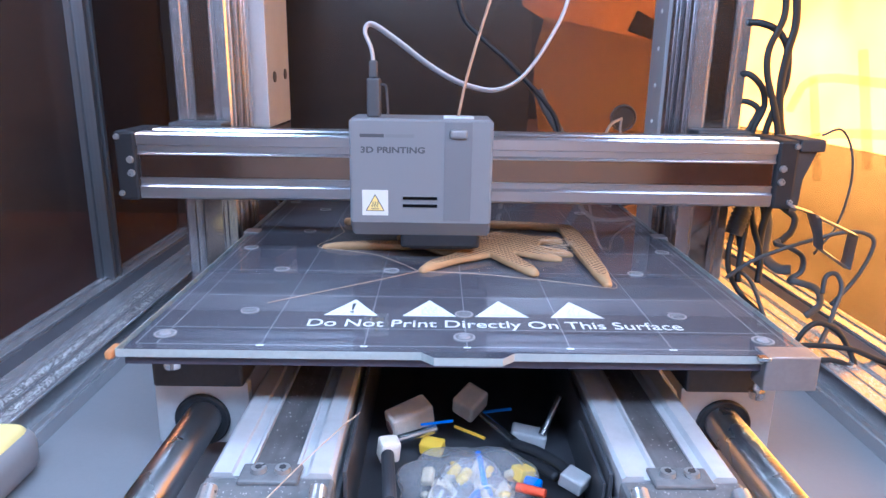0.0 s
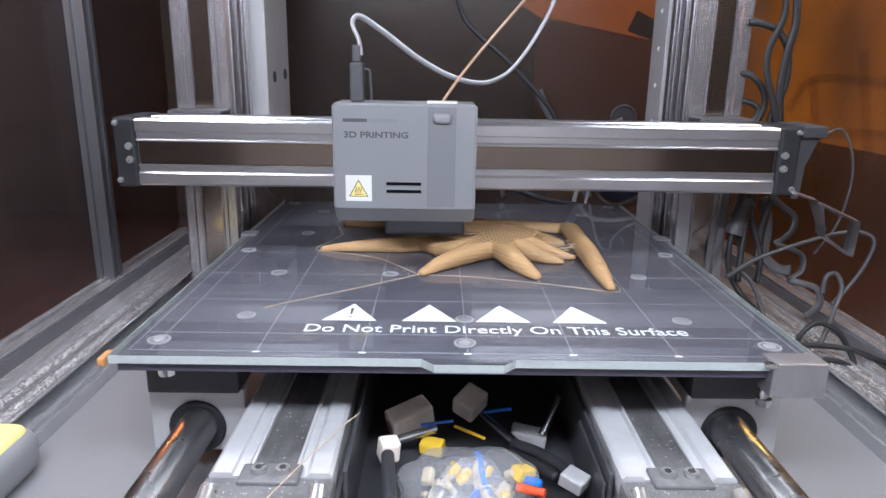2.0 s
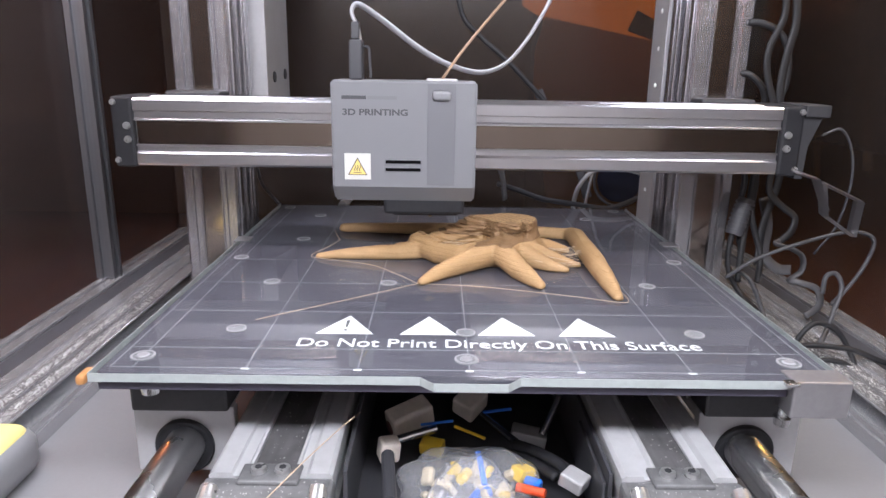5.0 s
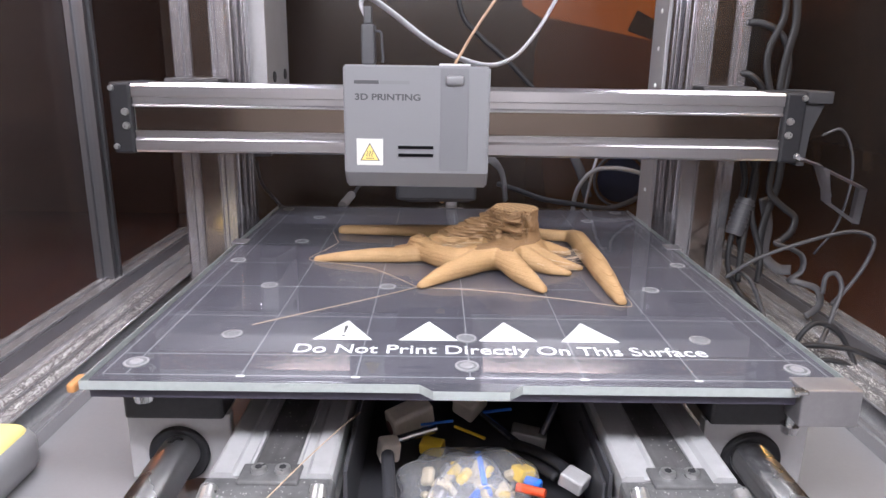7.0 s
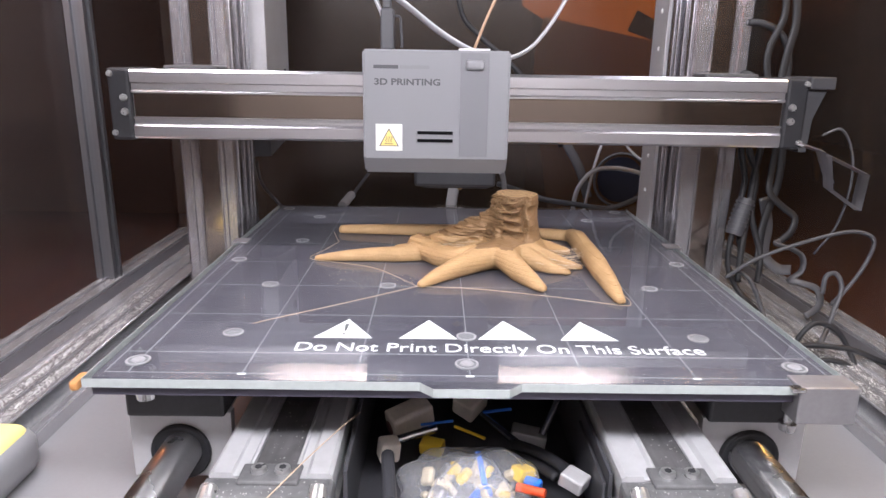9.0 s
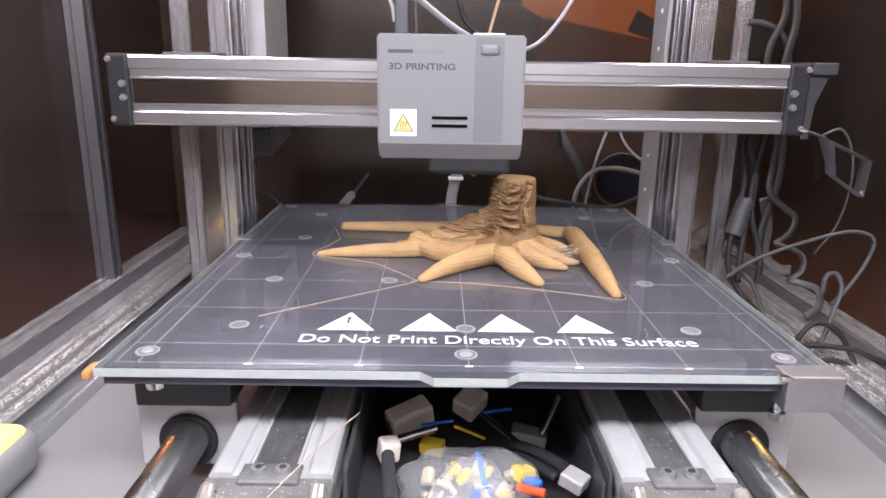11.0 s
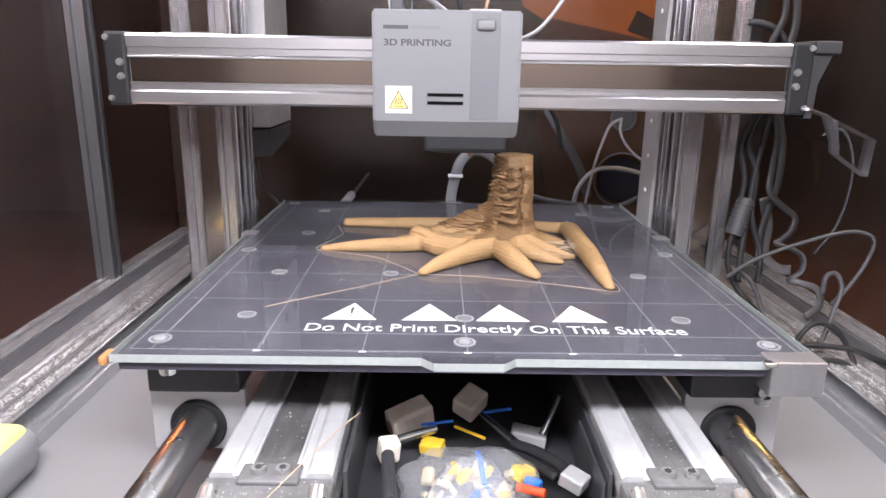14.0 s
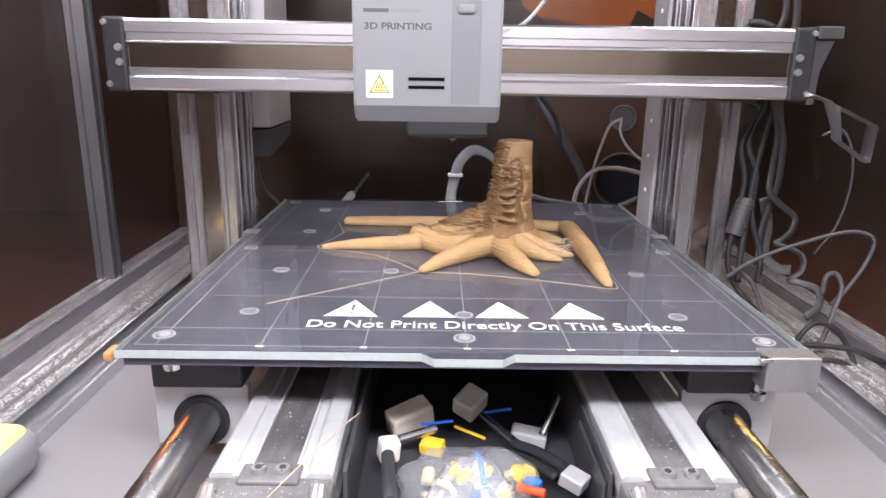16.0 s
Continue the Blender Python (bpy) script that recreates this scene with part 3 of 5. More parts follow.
# ==== carrier, rails, tray, cables ====
bm = boxed(-163, -116, -152, 178, -34, -9, 1.5)
box(bm, 117, 154, -152, 178, -34, -9, 1.5)
box(bm, -116, 117, -60, 178, -34, -9, 1.5)
box(bm, 60, 117, -120, -60, -30, -9, 1.0)
box(bm, -116, -60, -120, -60, -30, -9, 1.0)
part("carrier_frame", bm, MATT_BLACK, bed, "black bed carrier frame")
for sx, xa, xb in ((-139.5, -165, -115), (140.5, 117, 168)):
    bm = boxed(xa, xb, -146, -140, -70, -34.3, 0.6)
    br = part("bearing_plate", bm, GALV, bed, "pale grey plate carrying a rod bearing")
    bm = bmesh.new()
    sx, bz_ = sx * 1.006, -55.4
    cyl(bm, (sx, -148, bz_), (sx, -120, bz_), 14.6, 14.6, 40)
    bear = part("rod_bearing", bm, BLACK, br, "round black rod bearing", smooth=False)
    bm = bmesh.new()
    for a in range(40):
        a0, a1 = 2 * math.pi * a / 40, 2 * math.pi * (a + 1) / 40
        ring = [bm.verts.new((sx + r * math.cos(q), y, bz_ + r * math.sin(q))) for r, y, q in ((14.8, -148, a0), (14.8, -148, a1), (14.0, -149.0, a1), (14.0, -149.0, a0), (12.6, -148.6, a1), (12.6, -148.6, a0))]
        bm.faces.new((ring[0], ring[1], ring[2], ring[3]))
        bm.faces.new((ring[3], ring[2], ring[4], ring[5]))
    bmesh.ops.remove_doubles(bm, verts=bm.verts, dist=0.01)
    part("bearing_lip", bm, BLACK, bear)
bm = boxed(141, 166.8, -182.5, -169, -17, 0.5, 0.8)
clip = part("corner_clip", bm, DULL_STEEL, bed, "bent sheet metal clip on the glass corner")
bm = boxed(137, 143, -183.5, -179, -1.5, 0.4, 0.5)
part("clip_tab", bm, STEEL, clip)
bm = bmesh.new()
cyl(bm, (147, -166, -16), (147, -166, -25), 2.2, 2.2, 12)
cyl(bm, (147, -166, -25), (147, -166, -29), 4.0, 3.4, 12)
part("levelling_screw", bm, STEEL, clip, "small steel levelling screw")
bm = bmesh.new()
cyl(bm, (-143, -172, -5), (-143, -172, -13), 5, 4, 14)
part("levelling_screw", bm, STEEL, bed)
bm = boxed(-170.5, -166.6, -183, -172, -5, -0.4, 1.4)
part("tape_corner", bm, material("brown_tape", (0.42, 0.20, 0.07), 0.5, grain=0.2), bed, "brown heat tape at the glass corner")
bm = bmesh.new()
sweep(bm, [(-2.3, 228.0, -1.4), (-0.8, 228.0, 10.7), (2.4, 229.0, 24.9), (7.2, 231.0, 38.9), (20.2, 236.0, 49.1), (36.9, 246.0, 43.0), (49.0, 258.0, 26.9), (53.9, 262.0, -0.6)], 5.2, 1.6, 8, up=(0, 1, 0), n=6)
for v in bm.verts:
    v.co.y -= 32
hose = part("bed_cable", bm, CABLE_WHITE, bed, "flat grey bed cable with white tie", smooth=True)
bm = boxed(-5, 9.5, 192.5, 201, 23.5, 26.5, 0.8)
part("cable_tie", bm, WHITE, hose)
part("cable_bracket", boxed(-16, 10, 184, 198, -6, 0.8, 0.6), STEEL, bed)
for s_ in (-1, 1):
    bm = boxed(min(s_ * 157, s_ * 168.5), max(s_ * 157, s_ * 168.5), 44, 57, 0.15, 1.1, 0.3)
    box(bm, min(s_ * 167.2, s_ * 168.5), max(s_ * 167.2, s_ * 168.5), 44, 57, -9, 0.6, 0.3)
    part("side_clip", bm, DULL_STEEL, bed, "thin bent metal clip on the glass side")

# ---- rails under the bed ----
def bed_rail(name, x0, w):
    t = thing(name, "bright aluminium linear rail with dark band under the bed", "linear module", "bed rails")
    sec = [(x0 + u, -39 - v) for u, v in module_section(w, 36)]
    part("rail_body", prism(bmesh.new(), sec, "y", -187, 290), WHITE_ALU, t)
    k = w / 47
    part("dark_band", boxed(x0 + 15.9 * k, x0 + 31.9 * k, -186, 289, -41.9, -40.6), BAND_DIRTY, t, "dirty dark steel band")
    bm = boxed(x0 - 1.5, x0 + w + 1.5, -208, -187.2, -76, -40.5, 2.2)
    cap = part("end_cap", bm, DARK_CAP, t, "dark grey end cap")
    bm = boxed(x0 + w / 2 - 13, x0 + w / 2 + 13, -194, -180, -41, -38.6, 1.0)
    pl = part("clamp_plate", bm, DARK_CAP, cap)
    for dx in (-5.2, 5.2):
        bm = bmesh.new()
        cyl(bm, (x0 + w / 2 + dx, -186, -38.6), (x0 + w / 2 + dx, -186, -36.6), 3.6, 3.2, 18)
        sc = part("screw", bm, SCREW, pl, "bright button-head screw")
        bm = bmesh.new()
        cyl(bm, (x0 + w / 2 + dx, -186, -36.6), (x0 + w / 2 + dx, -186, -36.3), 1.6, 1.6, 6)
        part("socket", bm, MATT_BLACK, sc)
    for dx in (4, w - 4):
        bm = bmesh.new()
        cyl(bm, (x0 + dx, -206, -42), (x0 + dx, -198, -38.6), 4.0, 3.6, 18)
        part("corner_screw", bm, SCREW, cap, "bright corner screw")
    return t


BAND_DIRTY = material("dirty_steel_band", (0.20, 0.195, 0.20), 0.4, 0.55, grain=0.55, grain_scale=170, stain=0.75, stain_scale=55, stretch=(1, .12, 1))
DARK_CAP = material("grey_cast_cap", (0.19, 0.19, 0.195), 0.4, 0.35, grain=0.2, stain=0.5, stain_scale=110)
bed_rail("bed_rail", -112, 53)
bed_rail("bed_rail", 66, 50)
for sx in (-139.5, 140.5):
    bm = bmesh.new()
    cyl(bm, (sx, -330, -54), (sx, 300, -54), 9.6, 9.6, 40)
    rod = tagged(part("guide_rod", bm, CHROME, None, smooth=True), "polished round steel guide rod under the bed", "rod", "guide rods")
    rod.data.polygons.foreach_set("use_smooth", [len(f.vertices) < 5 for f in rod.data.polygons])
    for y in (-326, 300):
        bm = boxed(sx - 14, sx + 14, y - 8, y + 8, FZ, -42, 2)
        cyl(bm, (sx, y - 8, -54), (sx, y + 8, -54), 13, 13, 24)
        tagged(part("rod_holder", bm, BLACK), "black block holding a guide rod", "holder", "rod holders")

# ---- tray with tools between the rails ----
tray = thing("tool_tray", "black open tray full of small parts between the rails", "tray")
part("tray_floor", boxed(-54, 64, -178, 60, FZ + 0.2, FZ + 2), DARK_GREY, tray)
part("tray_side", boxed(-56, -54, -178, 60, FZ + 0.2, -44, 0.4), DARK_GREY, tray)
part("tray_side", boxed(63, 65, -178, 60, FZ + 0.2, -44, 0.4), DARK_GREY, tray)
part("tray_front", boxed(-54, 63, -178.5, -176, FZ + 0.2, -59.6, 0.4), DARK_GREY, tray)
part("tray_back", boxed(-54, 63, 58, 60, FZ + 0.2, -44, 0.4), DARK_GREY, tray)
part("tray_divider", boxed(61, 62.6, -176, -120, -78, -50, 0.3), DARK_GREY, tray)

SOCK = material("pale_silicone", (0.80, 0.72, 0.64), 0.6, grain=0.12, stain=0.3, stain_scale=90)
RED = material("red_plastic", (0.75, 0.09, 0.03), 0.4)
BLUE = material("blue_plastic", (0.03, 0.16, 0.65), 0.4)
YELLOW = material("yellow_plastic", (0.75, 0.50, 0.04), 0.4)
CREAM = material("cream_plastic", (0.50, 0.42, 0.29), 0.5, grain=0.1)
FOIL = bag_film("clear_bag_film")


def lump(name, centre, size, turn, mat, label, category, bevel=1.2):
    bm = boxed(-size[0] / 2, size[0] / 2, -size[1] / 2, size[1] / 2, -size[2] / 2, size[2] / 2, bevel)
    ob = tagged(part(name, bm, mat), label, category)
    ob.matrix_basis = at(*centre, *turn)
    return ob


def stick(name, p, q, r, mat, label, category, seg=14):
    bm = bmesh.new()
    cyl(bm, p, q, r, r, seg)
    return tagged(part(name, bm, mat), label, category)


sock = lump("silicone_sock", (-29.8, -89.8, -66.0), (26, 14, 14), (10, -12, 28), SOCK, "pale silicone sock lying in the tray", "printer part", 2.0)
bm = bmesh.new()
cyl(bm, (-13.5, 0, -1), (-12.4, 0, -1), 4.2, 4.2, 18)
part("bore", bm, material("rust_bore", (0.20, 0.10, 0.08), 0.5, grain=0.2), sock, "rusty round bore")
lump("silicone_block", (6.1, -71.4, -66.0), (15, 18, 13), (20, 15, -35), SOCK, "pale square silicone block in the tray", "printer part", 1.8)
stick("heater_tube", (-35.2, -109.4, -69.0), (-14.3, -102.1, -66.0), 2.6, STEEL, "short steel tube in the tray", "tube")
stick("heater_tube", (12.1, -90.6, -64.0), (29.2, -112.1, -68.0), 2.2, STEEL, "thin steel tube with coppery sheen in the tray", "tube")
stick("heater_tube", (44.6, -104.7, -68.0), (56.2, -90.4, -52.0), 2.0, STEEL, "thin steel tube standing against the tray side", "tube")
lump("socket_cap", (-39.2, -127.2, -64.0), (11, 10, 12), (5, 5, 20), SOCK, "pale plastic socket on a dark stem", "printer part", 2.0)
stick("dark_rod", (-39.1, -136.2, -62.0), (-35.0, -177.6, -60.0), 3.4, DARK_GREY, "dark grey round stem in the tray", "tool")
lump("connector_block", (38.2, -99.4, -72.0), (20, 12, 8), (0, 8, -10), GALV, "grey metal connector block in the tray", "printer part")
pl = thing("pliers", "black-handled pliers with bright square tip in the tray", "pliers")
bm = bmesh.new()
sweep(bm, [(27.3, -117.1, -66.0), (38.5, -128.4, -64.0), (48.1, -141.1, -63.0), (51.6, -149.9, -63.0)], 3.4, 2.6, 8)
part("handle", bm, BLACK, pl, smooth=True)
bm = bmesh.new()
sweep(bm, [(29.4, -119.0, -70.0), (38.0, -133.6, -68.0), (46.0, -146.4, -67.0)], 3.0, 2.4, 8)
part("handle", bm, BLACK, pl, smooth=True)
bm = boxed(-6, 6, -5.5, 5.5, -3.5, 3.5, 1.0)
tip = part("tip", bm, GALV, pl, "bright square metal tip")
tip.matrix_basis = at(*(52.5, -157.5, -61.0), 0, 10, -38)
stick("cable_tie_strip", (-22.9, -102.1, -64.0), (-5.0, -104.4, -60.0), 0.9, BLUE, "thin blue plastic strip in the tray", "strip", 6)
stick("cable_tie_strip", (12.6, -90.9, -62.0), (28.9, -90.2, -60.0), 1.0, BLUE, "thin blue plastic strip in the tray", "strip", 6)
stick("yellow_strip", (-3.6, -93.1, -70.0), (12.9, -105.6, -70.0), 1.0, YELLOW, "thin yellow plastic strip in the tray", "strip", 6)
stick("red_stick", (25.1, -156.1, -66.0), (37.8, -162.7, -65.0), 2.2, RED, "red plastic stick in the tray", "stick")
lump("yellow_clip", (29.7, -141.8, -68.0), (12, 8, 7), (0, 20, 40), YELLOW, "yellow plastic clip in the tray", "clip")
lump("yellow_clip", (-16.4, -107.8, -74.0), (13, 9, 7), (10, 0, -20), YELLOW, "small yellow part in the tray", "clip")
lump("blue_clip", (33.7, -150.3, -68.0), (9, 5, 5), (0, 0, -25), BLUE, "blue plastic clip in the tray", "clip")
rng = random.Random(4)
bag = thing("parts_bag", "clear plastic bag of coloured small parts in the tray", "bag")
bm = bmesh.new()
bmesh.ops.create_icosphere(bm, subdivisions=4, radius=1)
bx, by, bz = (2.2, -148.9, -70.0)
for v in bm.verts:
    n = noise.noise(v.co * 1.9) * 0.20 + abs(noise.noise(v.co * 4.0)) * 0.06
    v.co = Vector((bx + v.co.x * 34 * (1 + n), by + v.co.y * 23 * (1 + n), bz + 1 + max(-9, v.co.z * 15 * (1 + n * 1.6))))
part("film", bm, FOIL, bag, "clear creased plastic film", smooth=True).visible_shadow = False
bm = bmesh.new()
flap = [Vector(p) for p in ((-8.7, -147.7, -55.0), (15.4, -145.8, -54.0), (24.4, -182.6, -54.0), (-23.4, -181.9, -55.0))]
n = 14
grid = [[None] * (n + 1) for _ in range(n + 1)]
for i in range(n + 1):
    for j in range(n + 1):
        a, b = i / n, j / n
        p = (flap[0] * (1 - a) + flap[1] * a) * (1 - b) + (flap[3] * (1 - a) + flap[2] * a) * b
        p.z += 2.4 * noise.noise(p * 0.16) + 1.2 * abs(noise.noise(p * 0.4)) - 6 * (2 * a - 1) ** 2
        grid[i][j] = bm.verts.new(p)
for i in range(n):
    for j in range(n):
        bm.faces.new((grid[i][j], grid[i + 1][j], grid[i + 1][j + 1], grid[i][j + 1]))
bmesh.ops.solidify(bm, geom=bm.faces[:], thickness=0.2)
part("flap", bm, FOIL, bag, "folded over bag flap", smooth=True).visible_shadow = False
bm = bmesh.new()
sweep(bm, [(7.0, -137.0, -59.0), (7.8, -151.5, -58.0), (8.5, -166.2, -58.0)], 1.4, 0.5, 6)
part("zip_strip", bm, BLUE, bag, "blue zip strip of the bag")
for i in range(34):
    mat = (CREAM, CREAM, CREAM, DULL_STEEL, CREAM, YELLOW, BLUE, CREAM)[i % 8]
    a, d = rng.uniform(0, 6.28), rng.uniform(0, 1) ** .5
    p = (bx + math.cos(a) * d * 25, by + math.sin(a) * d * 14, bz - 3 + rng.uniform(0, 10) * (1 - d * .6))
    s = rng.uniform(2.2, 5.0)
    bm = boxed(-s, s, -s * .7, s * .7, -s * .5, s * .5, s * .25, 1)
    ob = part("small_part", bm, mat, bag)
    ob.matrix_basis = at(*p, rng.uniform(-60, 60), rng.uniform(-60, 60), rng.uniform(0, 180))

# ---- tool at the edge, near the camera ----
th = thing("utility_knife", "grey and yellow rounded utility knife lying on the floor", "tool")
bm = boxed(-27, 12, -60, 22, -14, 12, 9, 4)
ob = part("grip", bm, CABLE_WHITE, th, "pale grey rounded grip", smooth=True)
bm = boxed(-44, 8.5, -66, 19, -4, 15, 7, 4)
ob2 = part("inlay", bm, material("soft_yellow_rubber", (0.85, 0.72, 0.28), 0.5, grain=0.05), th, "yellow rubber inlay", smooth=True)
th.location = V3((-238.1, -136.9, FZ + 14))

# ---- boxes, plates and openings at the back ----
bm = boxed(-233, -167, 175, 264, 74, 396, 1.0)
pb = tagged(part("power_box", bm, GALV), "tall pale sheet metal box behind an upright", "power box")
bm = prism(bmesh.new(), [(175, 72), (264, 72), (264, 60), (175, 48)], "x", -232, -167.5)
part("box_foot", bm, DARK_GREY, pb, "dark bevelled foot of the box")
for y, z in ((196, 190), (196, 215), (238, 190), (238, 218)):
    bm = bmesh.new()
    cyl(bm, (-167.2, y, z), (-165.6, y, z), 1.6, 1.4, 10)
    part("screw", bm, SCREW, pb)
for y, z in ((200, 118), (244, 120)):
    bm = bmesh.new()
    cyl(bm, (-167.4, y, z), (-166, y, z), 5, 5, 16)
    part("cable_hole", bm, MATT_BLACK, pb, "black round cable hole")
bm = boxed(182, 186, 172.5, 212, FZ, 396, 0.5)
sp = tagged(part("side_plate", bm, GALV), "narrow pale metal plate with rivets behind an upright", "plate")
for z in (20, 52, 84, 116, 148, 180):
    bm = bmesh.new()
    cyl(bm, (182, 190, z), (180.9, 190, z), 2, 1.6, 10)
    part("rivet", bm, WHITE, sp)


def grommet(px, pz, y, r, label):
    t = thing("wall_opening", label, "opening", kind="structure")
    bm = bmesh.new()
    cyl(bm, (px, y, pz), (px, y - 2, pz), r * 0.86, r * 0.86, 36)
    part("dark_disc", bm, MATT_BLACK if r < 20 else material("fan_blue_black", (0.006, 0.007, 0.016), 0.25), t)
    bm = bmesh.new()
    sweep(bm, [(px + r * math.cos(a), y - 2, pz + r * math.sin(a)) for a in (2 * math.pi * k / 24 for k in range(25))], 1.4, 1.4, 6, up=(0, 1, 0), n=2)
    part("rim", bm, DARK_GREY, t, "grey round rim", smooth=True)
    return t


grommet(196.2, 75.5, 343.5, 14, "round cable opening with grey rim in the back panel")
grommet(199.0, 4.2, 343.5, 31, "large dark round fan opening in the back panel")


def cable(name, pts, r, mat, label, flat=None, category="cable"):
    bm = bmesh.new()
    sweep(bm, pts, r, flat or r, 10, up=(0, 1, 0), n=8)
    return tagged(part(name, bm, mat, None, smooth=True), label, category)


cable("panel_cable", [(189.6, 324.0, 76.2), (174.5, 312.0, 69.5), (163.3, 300.0, 48.4), (155.7, 296.0, 22.8), (148.8, 292.0, -14.5), (146.3, 290.0, -39.8)], 1.6, CABLE_WHITE, "pale thin cable from the round opening")
cable("panel_cable", [(189.6, 324.0, 76.2), (186.4, 312.0, 61.7), (193.3, 300.0, 46.4), (205.8, 290.0, 34.9), (225.0, 280.0, 26.2)], 1.4, CABLE_WHITE, "pale thin cable from the round opening")
cable("panel_cable", [(130.0, 270.0, -22.7), (134.3, 270.0, 5.1), (149.8, 270.0, 24.8), (173.5, 270.0, 28.1), (197.4, 268.0, 24.0), (221.2, 265.0, 16.4)], 2.4, CABLE_WHITE, "flat grey cable looping by the back panel", 1.2)
cable("panel_cable", [(90.8, 300.0, 106.4), (101.7, 300.0, 85.7), (123.4, 300.0, 52.7), (141.6, 300.0, 22.0), (152.6, 300.0, -9.6)], 5.0, DARK_GREY, "dark flat cable hanging by the back panel", 1.2)
cable("panel_cable", [(-200.6, 250.0, 33.2), (-199.7, 250.0, 18.6), (-194.1, 252.0, 3.6), (-182.6, 255.0, -10.6), (-172.5, 255.0, -23.7)], 1.6, CABLE_GREY, "grey thin cable by the upright")
cable("panel_cable", [(45.5, 240.0, 15.1), (69.0, 240.0, 7.8), (92.6, 240.0, -0.1), (127.9, 240.0, -5.5), (163.1, 240.0, -8.5), (196.9, 240.0, 5.6), (207.6, 240.0, 14.5)], 2.6, CABLE_GREY, "grey cable lying behind the bed", 1.5)
cable("panel_cable", [(-2.1, 190.0, 200.5), (5.5, 190.0, 172.5), (21.0, 190.0, 156.0), (44.5, 190.0, 136.9), (63.3, 190.0, 118.9), (82.4, 190.0, 99.1), (93.8, 190.0, 82.4), (98.9, 190.0, 59.1)], 2.2, CABLE_BLACK, "black cable hanging across the back")
stick("back_tube", (-111.5, 230.0, -8.0), (-106.0, 260.0, -2.6), 4.4, GALV, "grey metal tube behind the bed", "tube")
stick("back_tube", (-107.5, 262.0, -6.0), (-94.1, 320.0, 10.4), 1.6, DARK_GREY, "thin dark rod behind the bed", "rod")

# cables at the side
cable("side_cable", [(243.0, 95.0, 194.0), (244.9, 95.0, 170.1), (237.0, 95.0, 147.4), (237.9, 95.0, 128.7), (246.9, 95.0, 103.1), (252.8, 95.0, 81.3), (252.2, 95.0, 54.4), (251.5, 92.0, 36.6), (262.7, 90.0, 25.1), (272.6, 88.0, 16.9), (270.0, 85.0, 5.8), (260.5, 82.0, -2.0)], 2.8, CABLE_BLACK, "black flat cable hanging beside the upright", 1.3)
cable("side_cable", [(253.5, 100.0, 194.7), (257.0, 100.0, 166.5), (254.1, 100.0, 145.7), (252.1, 100.0, 120.3), (255.1, 100.0, 94.2), (260.7, 100.0, 72.0), (260.8, 100.0, 39.9), (253.0, 98.0, 7.2), (249.0, 90.0, -24.5)], 3.3, CABLE_BLACK, "black flat cable hanging beside the upright", 1.5)
cable("side_cable", [(225.0, 110.0, 166.6), (234.3, 106.0, 165.7), (247.5, 104.0, 159.1), (256.4, 104.0, 143.7), (257.7, 104.0, 120.2), (250.0, 104.0, 96.0), (246.1, 104.0, 75.8), (243.0, 104.0, 48.3), (240.3, 100.0, 20.8), (235.0, 92.0, -10.7), (231.8, 84.0, -37.4)], 2.7, CABLE_BLACK, "black cable plugged into the upright")
cable("side_cable", [(224.3, 112.0, 128.2), (231.8, 108.0, 126.7), (241.3, 106.0, 116.4), (244.2, 106.0, 102.4), (238.6, 106.0, 86.8), (236.2, 106.0, 70.9), (244.4, 104.0, 48.3), (243.3, 100.0, 16.1), (251.0, 92.0, -15.3), (246.1, 80.0, -35.9)], 2.5, CABLE_BLACK, "black cable plugged into the upright")
cable("side_cable", [(226.2, 114.0, 107.1), (234.6, 110.0, 105.6), (240.9, 108.0, 100.0), (236.9, 108.0, 88.8), (231.1, 108.0, 70.6), (236.7, 106.0, 43.2), (232.6, 102.0, 15.6), (235.0, 94.0, -11.3)], 2.3, CABLE_BLACK, "black cable plugged into the upright")
cable("side_cable", [(260.5, 82.0, -2.0), (256.1, 80.0, -3.4), (267.2, 76.0, -5.9), (276.2, 74.0, -12.2), (276.0, 72.0, -23.4), (266.9, 70.0, -30.0), (271.4, 66.0, -31.0), (284.8, 62.0, -35.1), (286.7, 58.0, -46.9), (274.7, 54.0, -55.0)], 2.8, CABLE_GREY, "grey flat twisted cable over the base profile", 1.3)
cable("side_cable", [(256.5, 110.0, 28.6), (262.8, 110.0, 4.5), (260.9, 105.0, -18.8), (271.0, 100.0, -29.6), (280.4, 95.0, -29.5)], 4.5, DARK_GREY, "dark flat cable behind the upright", 1.2)
cable("side_cable", [(211.1, 60.0, -26.1), (224.2, 58.0, -14.3), (239.5, 56.0, -5.3), (263.1, 54.0, 4.5), (290.8, 52.0, 13.4), (306.7, 50.0, 13.6), (314.0, 48.0, 6.8), (308.6, 46.0, -10.5), (297.6, 44.0, -28.0), (285.7, 42.0, -41.1)], 1.5, CABLE_GREY, "grey thin cable in a wide loop")
cable("side_cable", [(274.0, 70.0, 84.1), (288.2, 70.0, 88.6), (298.9, 70.0, 71.8), (302.2, 70.0, 45.8), (296.6, 70.0, 14.5), (282.6, 70.0, -8.7)], 0.9, CABLE_GREY, "thin grey cable hanging from the beam end")
cable("side_cable", [(228.3, 95.0, 7.6), (224.7, 92.0, -10.9), (225.4, 88.0, -29.0), (233.5, 80.0, -45.8), (241.9, 60.0, -55.4)], 2.2, CABLE_BLACK, "black cable running down behind the bed corner")
